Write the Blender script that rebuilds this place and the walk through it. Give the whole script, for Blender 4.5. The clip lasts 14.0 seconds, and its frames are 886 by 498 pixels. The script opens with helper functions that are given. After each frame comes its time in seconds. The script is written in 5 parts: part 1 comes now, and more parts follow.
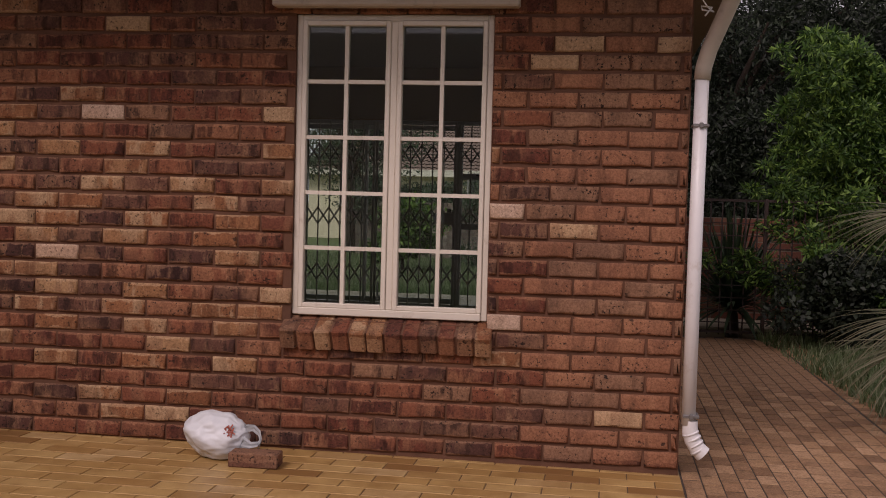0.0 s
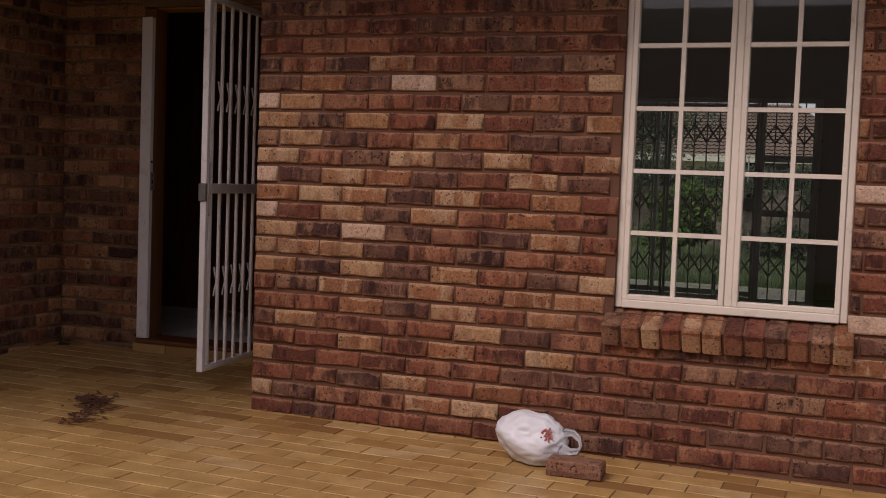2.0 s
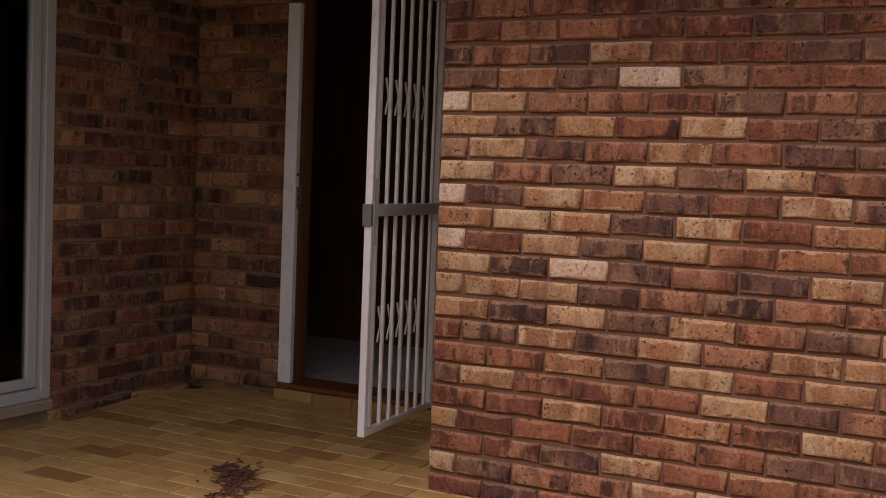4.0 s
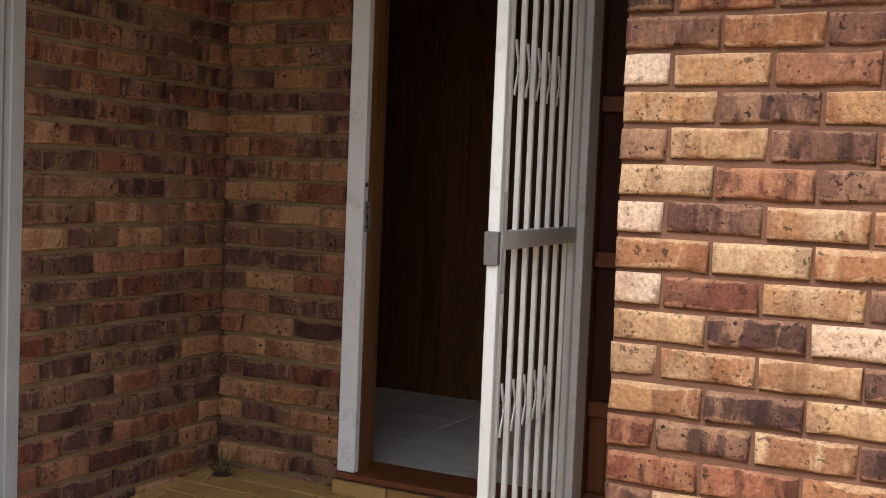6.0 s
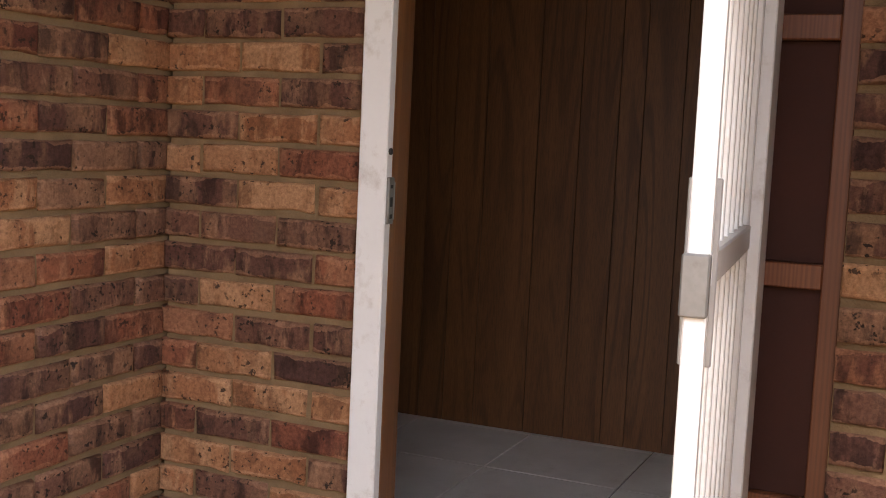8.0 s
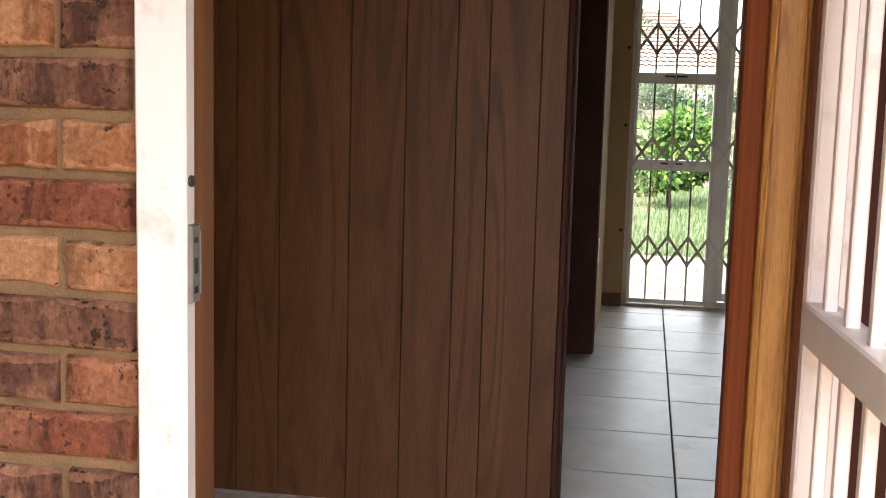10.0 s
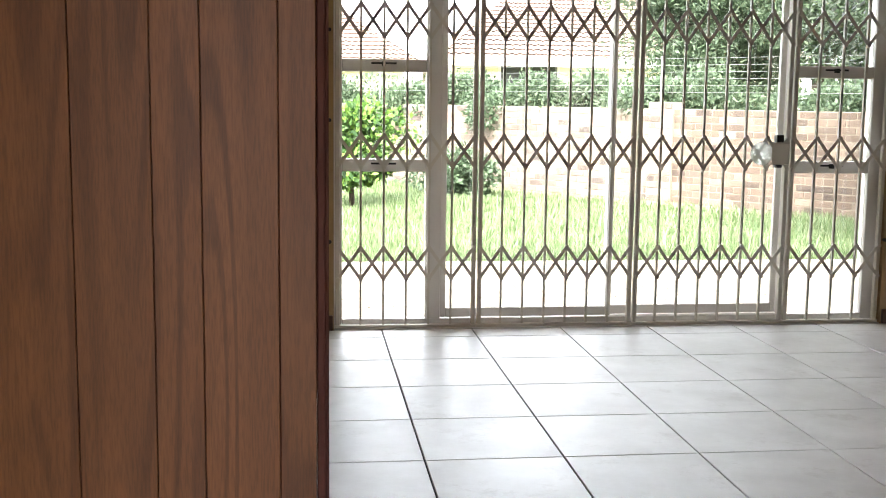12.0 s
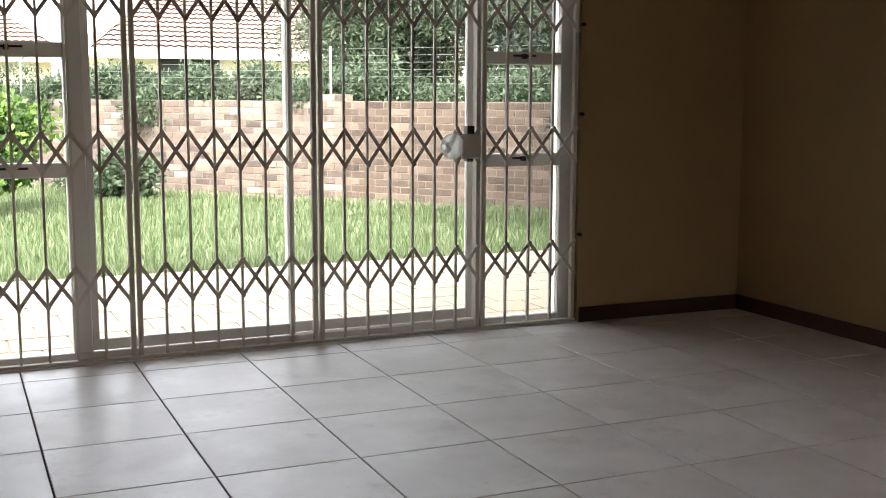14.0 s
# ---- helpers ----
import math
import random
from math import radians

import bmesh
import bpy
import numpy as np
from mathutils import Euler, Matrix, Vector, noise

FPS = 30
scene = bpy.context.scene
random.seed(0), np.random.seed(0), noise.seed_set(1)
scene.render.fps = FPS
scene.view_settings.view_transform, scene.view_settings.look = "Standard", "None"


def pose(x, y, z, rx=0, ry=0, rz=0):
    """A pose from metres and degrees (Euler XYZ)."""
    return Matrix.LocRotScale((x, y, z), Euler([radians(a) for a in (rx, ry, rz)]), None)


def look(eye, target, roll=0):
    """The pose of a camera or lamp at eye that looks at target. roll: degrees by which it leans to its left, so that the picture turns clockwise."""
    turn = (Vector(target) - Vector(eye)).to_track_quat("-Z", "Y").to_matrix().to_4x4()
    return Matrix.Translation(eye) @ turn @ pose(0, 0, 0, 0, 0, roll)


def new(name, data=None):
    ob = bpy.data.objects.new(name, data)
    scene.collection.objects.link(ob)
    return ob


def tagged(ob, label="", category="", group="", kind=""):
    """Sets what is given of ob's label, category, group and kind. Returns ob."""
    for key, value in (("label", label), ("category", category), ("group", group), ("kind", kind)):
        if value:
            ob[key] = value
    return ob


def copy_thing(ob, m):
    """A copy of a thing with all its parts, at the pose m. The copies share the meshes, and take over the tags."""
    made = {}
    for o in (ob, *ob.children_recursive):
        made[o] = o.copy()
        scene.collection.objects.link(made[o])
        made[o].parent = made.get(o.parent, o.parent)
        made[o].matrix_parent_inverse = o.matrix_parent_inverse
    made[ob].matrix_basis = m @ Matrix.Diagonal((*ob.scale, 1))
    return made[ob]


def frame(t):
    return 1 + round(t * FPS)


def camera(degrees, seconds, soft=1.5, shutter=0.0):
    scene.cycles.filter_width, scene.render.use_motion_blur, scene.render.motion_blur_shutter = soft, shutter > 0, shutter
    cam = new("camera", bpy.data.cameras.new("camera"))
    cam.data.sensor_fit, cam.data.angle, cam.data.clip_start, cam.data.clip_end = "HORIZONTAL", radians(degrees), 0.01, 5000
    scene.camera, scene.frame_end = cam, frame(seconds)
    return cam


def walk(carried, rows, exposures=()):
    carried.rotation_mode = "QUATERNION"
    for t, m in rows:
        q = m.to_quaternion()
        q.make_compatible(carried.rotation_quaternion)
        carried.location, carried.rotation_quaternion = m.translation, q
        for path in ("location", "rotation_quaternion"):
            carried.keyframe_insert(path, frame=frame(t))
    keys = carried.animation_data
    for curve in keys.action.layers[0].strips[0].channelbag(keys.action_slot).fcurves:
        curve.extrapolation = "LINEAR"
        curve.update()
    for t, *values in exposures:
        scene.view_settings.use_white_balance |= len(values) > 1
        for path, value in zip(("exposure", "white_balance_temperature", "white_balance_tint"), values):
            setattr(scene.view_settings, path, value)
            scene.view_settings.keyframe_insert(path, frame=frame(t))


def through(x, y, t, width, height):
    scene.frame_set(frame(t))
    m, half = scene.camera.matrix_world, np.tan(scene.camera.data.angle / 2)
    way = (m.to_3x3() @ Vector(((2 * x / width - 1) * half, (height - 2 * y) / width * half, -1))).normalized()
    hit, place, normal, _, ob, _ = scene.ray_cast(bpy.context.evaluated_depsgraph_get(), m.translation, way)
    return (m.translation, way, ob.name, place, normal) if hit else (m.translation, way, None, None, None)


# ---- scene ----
cam = camera(43.0, 14.0, 0.95)

PATH = [
    (0, (3.202, -5.139, 1.174), (2.917, -3.161, 1.094), 1.5),
    (0.5, (3.098, -5.072, 1.155), (2.699, -3.114, 1.072), 1.7),
    (1, (3.052, -4.964, 1.184), (2.523, -3.038, 1.08), 1.8),
    (1.5, (2.939, -4.839, 1.149), (2.299, -2.948, 1.037), 1.9),
    (2, (2.761, -4.671, 1.141), (2.043, -2.808, 1.02), 2.1),
    (2.5, (2.556, -4.477, 1.139), (1.787, -2.635, 1.014), 2.2),
    (3, (2.353, -4.254, 1.161), (1.53, -2.436, 1.036), 2.3),
    (3.2, (2.279, -4.162, 1.172), (1.43, -2.355, 1.044), 2.3),
    (5.3, (1.225, -2.997, 1.218), (0.312, -1.221, 1.098), 2.3),
    (5.5, (1.127, -2.854, 1.222), (0.209, -1.081, 1.102), 2.3),
    (6, (0.864, -2.543, 1.203), (-0.058, -0.772, 1.088), 2.3),
    (6.5, (0.613, -2.246, 1.203), (-0.304, -0.473, 1.08), 2.3),
    (7, (0.363, -1.944, 1.195), (-0.543, -0.166, 1.057), 2.2),
    (7.2, (0.263, -1.825, 1.191), (-0.637, -0.045, 1.047), 2.2),
    (9.3, (-0.459, -0.899, 1.314), (-0.967, 1.016, 1.045), 2.0),
    (9.5, (-0.501, -0.797, 1.302), (-0.971, 1.129, 1.041), 1.5),
    (10, (-0.646, -0.541, 1.313), (-0.991, 1.411, 1.046), 1.5),
    (10.5, (-0.748, -0.288, 1.321), (-0.958, 1.684, 1.056), 1.3),
    (11, (-0.815, -0.028, 1.322), (-0.885, 1.954, 1.06), 1.0),
    (11.5, (-0.871, 0.222, 1.308), (-0.786, 2.203, 1.044), 0.9),
    (12, (-0.892, 0.459, 1.3), (-0.648, 2.426, 1.033), 0.7),
    (12.5, (-0.862, 0.694, 1.291), (-0.477, 2.638, 1.024), 0.6),
    (13, (-0.824, 0.853, 1.294), (-0.304, 2.764, 1.022), 0.5),
    (13.5, (-0.782, 1.007, 1.294), (-0.104, 2.868, 1.021), 0.3),
    (14, (-0.74, 1.191, 1.276), (0.061, 3.003, 1.004), 0.2),
]
EXPOSURES = [
    (0, -0.6, 6850, 34), (3, -0.35, 6800, 31), (5.5, 0.9, 6150, 11), (6.5, 1.55, 6050, 8), (7, 1.78, 6100, 11), (9.5, 3.15, 6600, 20), (10.5, 3.65, 6650, 22),
    (11.5, 4.15, 6600, 21), (12.5, 3.85, 6600, 23), (13, 3.7, 6600, 24), (14, 3.2, 6700, 25),
]
walk(cam, [(t, look(eye, target, roll)) for t, eye, target, roll in PATH],
     exposures=EXPOSURES)


# ---- world, sun, sky ----
world = bpy.data.worlds.new("overcast_sky")
scene.world = world
world.use_nodes = True
wn = world.node_tree
sky = wn.nodes.new("ShaderNodeTexSky")
sky.sky_type = "NISHITA"
sky.sun_disc = False
sky.sun_elevation, sky.sun_rotation = radians(45), radians(200)
sky.air_density, sky.dust_density, sky.ozone_density = 1.0, 4.0, 1.0
haze = wn.nodes.new("ShaderNodeMix")
haze.data_type = "RGBA"
haze.inputs["Factor"].default_value = 0.72
haze.inputs["B"].default_value = (8.6, 8.7, 8.9, 1)
wn.links.new(sky.outputs["Color"], haze.inputs["A"])
wn.links.new(haze.outputs["Result"], wn.nodes["Background"].inputs["Color"])
wn.nodes["Background"].inputs["Strength"].default_value = 0.12

sun = new("sun", bpy.data.lights.new("sun", "SUN"))
sun.data.energy, sun.data.angle, sun.data.color = 2.0, radians(20), (1.0, 0.96, 0.9)
sun.matrix_world = look((0, 0, 20), (20 * math.sin(radians(20)), 20 * math.cos(radians(20)), 0))


# ---- materials ----
def nodes_of(name):
    m = bpy.data.materials.new(name)
    m.use_nodes = True
    return m, m.node_tree, m.node_tree.nodes["Principled BSDF"]


def noise_tex(nt, vec, scale, detail=4.0, rough=0.55):
    n = nt.nodes.new("ShaderNodeTexNoise")
    n.inputs["Scale"].default_value, n.inputs["Detail"].default_value, n.inputs["Roughness"].default_value = scale, detail, rough
    nt.links.new(vec, n.inputs["Vector"])
    return n.outputs["Fac"]


def ramp(nt, fac, stops):
    r = nt.nodes.new("ShaderNodeValToRGB")
    while len(r.color_ramp.elements) < len(stops):
        r.color_ramp.elements.new(0.5)
    for e, (p, c) in zip(r.color_ramp.elements, stops):
        e.position, e.color = p, ((*c, 1) if len(c) == 3 else c)
    nt.links.new(fac, r.inputs["Fac"])
    return r.outputs["Color"]


def mixed(nt, fac, a, b, blend="MIX"):
    m = nt.nodes.new("ShaderNodeMix")
    m.data_type, m.blend_type = "RGBA", blend
    for sock, v in ((m.inputs["Factor"], fac), (m.inputs["A"], a), (m.inputs["B"], b)):
        if hasattr(v, "is_output"):
            nt.links.new(v, sock)
        else:
            sock.default_value = v if isinstance(v, float) else (*v, 1)
    return m.outputs["Result"]


def coords(nt, per_object=True, stretch=(1, 1, 1)):
    """Object coordinates, shifted by each object's own random number."""
    tc = nt.nodes.new("ShaderNodeTexCoord")
    mp = nt.nodes.new("ShaderNodeMapping")
    mp.inputs["Scale"].default_value = stretch
    nt.links.new(tc.outputs["Object"], mp.inputs["Vector"])
    info = nt.nodes.new("ShaderNodeObjectInfo")
    if not per_object:
        return mp.outputs["Vector"], info.outputs["Random"]
    mul = nt.nodes.new("ShaderNodeMath")
    mul.operation = "MULTIPLY"
    mul.inputs[1].default_value = 61.0
    nt.links.new(info.outputs["Random"], mul.inputs[0])
    add = nt.nodes.new("ShaderNodeVectorMath")
    nt.links.new(mp.outputs["Vector"], add.inputs[0])
    nt.links.new(mul.outputs[0], add.inputs[1])
    return add.outputs[0], info.outputs["Random"]


def bump(nt, bsdf, height, strength, distance=0.004):
    b = nt.nodes.new("ShaderNodeBump")
    b.inputs["Strength"].default_value, b.inputs["Distance"].default_value = strength, distance
    nt.links.new(height, b.inputs["Height"])
    nt.links.new(b.outputs["Normal"], bsdf.inputs["Normal"])


def plain(name, colour, rough=0.5, metal=0.0, vary=0.12, scale=6.0, grain=90.0, relief=0.08, dirt=None):
    """Paint, plaster, metal: a colour with two scales of variation and fine relief."""
    m, nt, b = nodes_of(name)
    vec, rnd = coords(nt)
    big, fine = noise_tex(nt, vec, scale, 5), noise_tex(nt, vec, grain, 3)
    dark = tuple(c * (1 - vary) for c in colour)
    c = ramp(nt, big, [(0.3, dark), (0.7, colour)])
    c = mixed(nt, 0.25, c, ramp(nt, fine, [(0.3, dark), (0.7, colour)]))
    if dirt:
        c = mixed(nt, ramp(nt, noise_tex(nt, vec, scale * 2.3, 6, 0.7), [(0.56, (0, 0, 0)), (0.75, (0.7, 0.7, 0.7))]), c, dirt)
    nt.links.new(c, b.inputs["Base Color"])
    b.inputs["Roughness"].default_value, b.inputs["Metallic"].default_value = rough, metal
    bump(nt, b, fine, relief)
    return m


def brick_mat(name, tones, speck=0.5, patch=0.8, wear=0.3, burn=0.7):
    """Mottled fired clay: each brick takes a tone, with upright kiln bands of another, dark burnt specks, pale rubbed edges and pits."""
    m, nt, b = nodes_of(name)
    vec, rnd = coords(nt)
    tones = [(r * 1.02, g * 0.94, k * 0.95) for r, g, k in tones]
    tall = nt.nodes.new("ShaderNodeMapping")
    tall.inputs["Scale"].default_value = (1, 1, 0.3)
    nt.links.new(vec, tall.inputs["Vector"])
    band = tall.outputs["Vector"]
    base = ramp(nt, rnd, [(i / max(1, len(tones) - 1), t) for i, t in enumerate(tones)])
    other = ramp(nt, noise_tex(nt, vec, 3.0, 2), [(0.4, tones[0]), (0.6, tones[-1])])
    c = mixed(nt, ramp(nt, noise_tex(nt, band, 12.0, 4, 0.55), [(0.49, (0, 0, 0)), (0.55, (patch, patch, patch))]), base, other)
    burnt = ramp(nt, noise_tex(nt, band, 16.0, 5, 0.62), [(0.52, (0, 0, 0)), (0.62, (burn, burn, burn))])
    c = mixed(nt, burnt, c, tuple(v * 0.4 for v in tones[0]))
    c = mixed(nt, ramp(nt, noise_tex(nt, band, 19.0, 6, 0.7), [(0.56, (0, 0, 0)), (0.7, (0.55, 0.55, 0.55))]), c, tuple(min(0.72, v * 1.2 + k) for v, k in zip(tones[-1], (0.07, 0.05, 0.035))))
    tc = nt.nodes.new("ShaderNodeTexCoord")
    sep = nt.nodes.new("ShaderNodeSeparateXYZ")
    nt.links.new(tc.outputs["Object"], sep.inputs[0])
    worn = nt.nodes.new("ShaderNodeMath")
    worn.operation = "ABSOLUTE"
    nt.links.new(sep.outputs["Z"], worn.inputs[0])
    rub = nt.nodes.new("ShaderNodeMath")
    rub.operation, rub.inputs[1].default_value = "MULTIPLY_ADD", 18.0
    nt.links.new(worn.outputs[0], rub.inputs[0])
    nt.links.new(noise_tex(nt, vec, 12.0, 5, 0.6), rub.inputs[2])
    c = mixed(nt, ramp(nt, rub.outputs[0], [(0.98, (0, 0, 0)), (1.16, (wear, wear, wear))]), c, tuple(min(0.7, v * 1.15 + 0.06 * k) for v, k in zip(tones[-1], (1, 0.6, 0.4))))
    fine = noise_tex(nt, vec, 95.0, 6, 0.75)
    c = mixed(nt, 0.7, c, ramp(nt, fine, [(0.34, (0.32, 0.3, 0.29)), (0.62, (1, 1, 1))]), "MULTIPLY")
    pits = ramp(nt, noise_tex(nt, vec, 66.0, 2.5, 0.6), [(0.355, (1, 1, 1)), (0.41, (0, 0, 0))])
    holes = mixed(nt, ramp(nt, noise_tex(nt, vec, 8.0, 2), [(0.43, (0, 0, 0)), (0.55, (1, 1, 1))]), (0.0, 0.0, 0.0), pits)
    spots = ramp(nt, noise_tex(nt, vec, 27.0, 3, 0.55), [(0.28, (1, 1, 1)), (0.315, (0, 0, 0))])
    holes = mixed(nt, 1.0, holes, spots, "LIGHTEN")
    amt = mixed(nt, speck, (0.0, 0.0, 0.0), holes)
    c = mixed(nt, amt, c, (0.03, 0.018, 0.013))
    nt.links.new(c, b.inputs["Base Color"])
    b.inputs["Roughness"].default_value = 0.9
    b.inputs["Specular IOR Level"].default_value = 0.25
    h = mixed(nt, amt, fine, (0.0, 0.0, 0.0))
    bump(nt, b, h, 0.8, 0.005)
    return m


BRICK_RED = brick_mat("brick_red", [(0.11, 0.042, 0.029), (0.22, 0.08, 0.044), (0.29, 0.12, 0.063), (0.17, 0.058, 0.036), (0.36, 0.18, 0.095)], 0.85, 0.85, 0.4)
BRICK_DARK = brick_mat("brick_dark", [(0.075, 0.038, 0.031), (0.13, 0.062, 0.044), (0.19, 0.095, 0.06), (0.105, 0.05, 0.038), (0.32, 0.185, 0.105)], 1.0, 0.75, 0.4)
BRICK_BUFF = brick_mat("brick_buff", [(0.25, 0.108, 0.05), (0.42, 0.24, 0.113), (0.33, 0.152, 0.07), (0.47, 0.305, 0.155), (0.51, 0.365, 0.21)], 0.75, 0.85, 0.45, 0.35)
BRICK_ORANGE = brick_mat("brick_orange", [(0.27, 0.12, 0.055), (0.41, 0.215, 0.102), (0.34, 0.16, 0.076), (0.47, 0.28, 0.145)], 0.9, 0.85, 0.45, 0.5)
BRICK_PALE = brick_mat("brick_pale", [(0.48, 0.32, 0.19), (0.66, 0.51, 0.37), (0.58, 0.44, 0.32)], 0.6, 0.5, 0.3, 0.25)
MORTAR_RAKED = plain("raked_mortar", (0.165, 0.076, 0.043), 0.95, vary=0.4, scale=9, grain=220, relief=0.8)
MORTAR = plain("mortar", (0.25, 0.16, 0.08), 0.95, vary=0.45, scale=9, grain=220, relief=0.8)
PAVER = brick_mat("paver", [(0.2, 0.12, 0.064), (0.45, 0.295, 0.155), (0.26, 0.155, 0.08), (0.55, 0.375, 0.21), (0.34, 0.205, 0.105)], 0.25, 0.12, 0.0, 0.25)


def patio_tile_mat():
    m, nt, b = nodes_of("glazed_clay_tile")
    vec, rnd = coords(nt)
    base = ramp(nt, rnd, [(0, (0.25, 0.125, 0.041)), (0.12, (0.38, 0.215, 0.072)), (0.3, (0.49, 0.30, 0.105)), (0.6, (0.55, 0.36, 0.14)), (0.85, (0.42, 0.245, 0.082)), (1, (0.6, 0.42, 0.2))])
    cloud = ramp(nt, noise_tex(nt, vec, 7, 4), [(0.4, (0, 0, 0)), (0.7, (0.7, 0.7, 0.7))])
    c = mixed(nt, cloud, base, (0.29, 0.155, 0.045))
    fine = noise_tex(nt, vec, 120, 4)
    c = mixed(nt, 0.25, c, ramp(nt, fine, [(0.3, (0.4, 0.4, 0.4)), (0.7, (1, 1, 1))]), "MULTIPLY")
    nt.links.new(c, b.inputs["Base Color"])
    b.inputs["Roughness"].default_value = 0.42
    bump(nt, b, fine, 0.12, 0.002)
    return m


def floor_tile_mat():
    m, nt, b = nodes_of("ceramic_floor_tile")
    vec, rnd = coords(nt)
    c = ramp(nt, noise_tex(nt, vec, 3.5, 6, 0.6), [(0.3, (0.60, 0.565, 0.53)), (0.7, (0.76, 0.73, 0.70))])
    c = mixed(nt, ramp(nt, noise_tex(nt, vec, 5.0, 8, 0.75), [(0.56, (0, 0, 0)), (0.7, (0.5, 0.5, 0.5))]), c, (0.43, 0.38, 0.33))
    nt.links.new(c, b.inputs["Base Color"])
    r = ramp(nt, noise_tex(nt, vec, 6, 5), [(0.3, (0.36, 0.36, 0.36)), (0.7, (0.47, 0.47, 0.47))])
    nt.links.new(r, b.inputs["Roughness"])
    bump(nt, b, noise_tex(nt, vec, 14, 3), 0.06, 0.003)
    return m


def wood_mat(name, light, dark, rough=0.5, across=14.0, along=0.7, axis=2, figure=0.6):
    """Timber: broad cathedral figure, narrow grain lines and dark pores, all along one axis of the object."""
    m, nt, b = nodes_of(name)
    st = [across, across, across]
    st[axis] = along
    vec, rnd = coords(nt, True, tuple(st))
    w = nt.nodes.new("ShaderNodeTexWave")
    w.wave_type, w.bands_direction = "BANDS", "X"
    w.inputs["Scale"].default_value, w.inputs["Distortion"].default_value, w.inputs["Detail"].default_value = 1.3, 12.0, 2.5
    w.inputs["Detail Scale"].default_value = 0.55
    nt.links.new(vec, w.inputs["Vector"])
    fine = noise_tex(nt, vec, 9, 5, 0.7)
    board = ramp(nt, rnd, [(0, tuple(v * 0.82 for v in light)), (0.5, light), (1, tuple(v * 1.1 for v in light))])
    c = mixed(nt, ramp(nt, w.outputs["Fac"], [(0.15, (figure, figure, figure)), (0.75, (0, 0, 0))]), board, dark)
    c = mixed(nt, ramp(nt, fine, [(0.38, (0.35, 0.35, 0.35)), (0.6, (0, 0, 0))]), c, dark)
    pores = ramp(nt, noise_tex(nt, vec, 26, 2, 0.5), [(0.28, (0.45, 0.45, 0.45)), (0.38, (0, 0, 0))])
    c = mixed(nt, pores, c, tuple(v * 0.5 for v in dark))
    c = mixed(nt, ramp(nt, noise_tex(nt, vec, 0.8, 3), [(0.4, (0.35, 0.35, 0.35)), (0.65, (0, 0, 0))]), c, dark)
    nt.links.new(c, b.inputs["Base Color"])
    b.inputs["Roughness"].default_value = rough
    bump(nt, b, fine, 0.25, 0.002)
    return m


def veneer_mat(name, light, dark, size=1.0):
    """Printed wood veneer: long cathedral loops along z, fine pores, a faint sheen."""
    m, nt, b = nodes_of(name)
    vec, rnd = coords(nt, True, (size, size, 0.085 * size ** 0.5))
    loops = nt.nodes.new("ShaderNodeMath")
    loops.operation, loops.inputs[1].default_value = "MULTIPLY", 85.0
    nt.links.new(noise_tex(nt, vec, 5.5, 1.0, 0.4), loops.inputs[0])
    wave = nt.nodes.new("ShaderNodeMath")
    wave.operation = "SINE"
    nt.links.new(loops.outputs[0], wave.inputs[0])
    patch = noise_tex(nt, vec, 9.0, 2)
    lines = mixed(nt, ramp(nt, patch, [(0.4, (0.2, 0.2, 0.2)), (0.58, (0.95, 0.95, 0.95))]), (0.0, 0.0, 0.0), ramp(nt, wave.outputs[0], [(0.0, (0, 0, 0)), (0.9, (1, 1, 1))]))
    board = ramp(nt, rnd, [(0, tuple(v * 0.88 for v in light)), (0.5, light), (1, tuple(v * 1.1 for v in light))])
    c = mixed(nt, lines, board, dark)
    c = mixed(nt, ramp(nt, noise_tex(nt, vec, 14.0, 3), [(0.4, (0.4, 0.4, 0.4)), (0.65, (0, 0, 0))]), c, dark)
    fine = noise_tex(nt, vec, 260.0, 3, 0.6)
    c = mixed(nt, 0.45, c, ramp(nt, fine, [(0.36, (0.4, 0.4, 0.4)), (0.58, (1, 1, 1))]), "MULTIPLY")
    nt.links.new(c, b.inputs["Base Color"])
    b.inputs["Roughness"].default_value = 0.5
    bump(nt, b, fine, 0.1, 0.001)
    return m


def glass_mat(name, tint=(0.9, 0.95, 0.93)):
    m, nt, b = nodes_of(name)
    nt.nodes.remove(b)
    out = nt.nodes["Material Output"]
    tr, gl, fr, mx = (nt.nodes.new("ShaderNode" + k) for k in ("BsdfTransparent", "BsdfGlossy", "Fresnel", "MixShader"))
    tr.inputs["Color"].default_value = (*tint, 1)
    gl.inputs["Roughness"].default_value = 0.02
    fr.inputs["IOR"].default_value = 1.5
    nt.links.new(fr.outputs[0], mx.inputs[0])
    nt.links.new(tr.outputs[0], mx.inputs[1])
    nt.links.new(gl.outputs[0], mx.inputs[2])
    nt.links.new(mx.outputs[0], out.inputs[0])
    return m


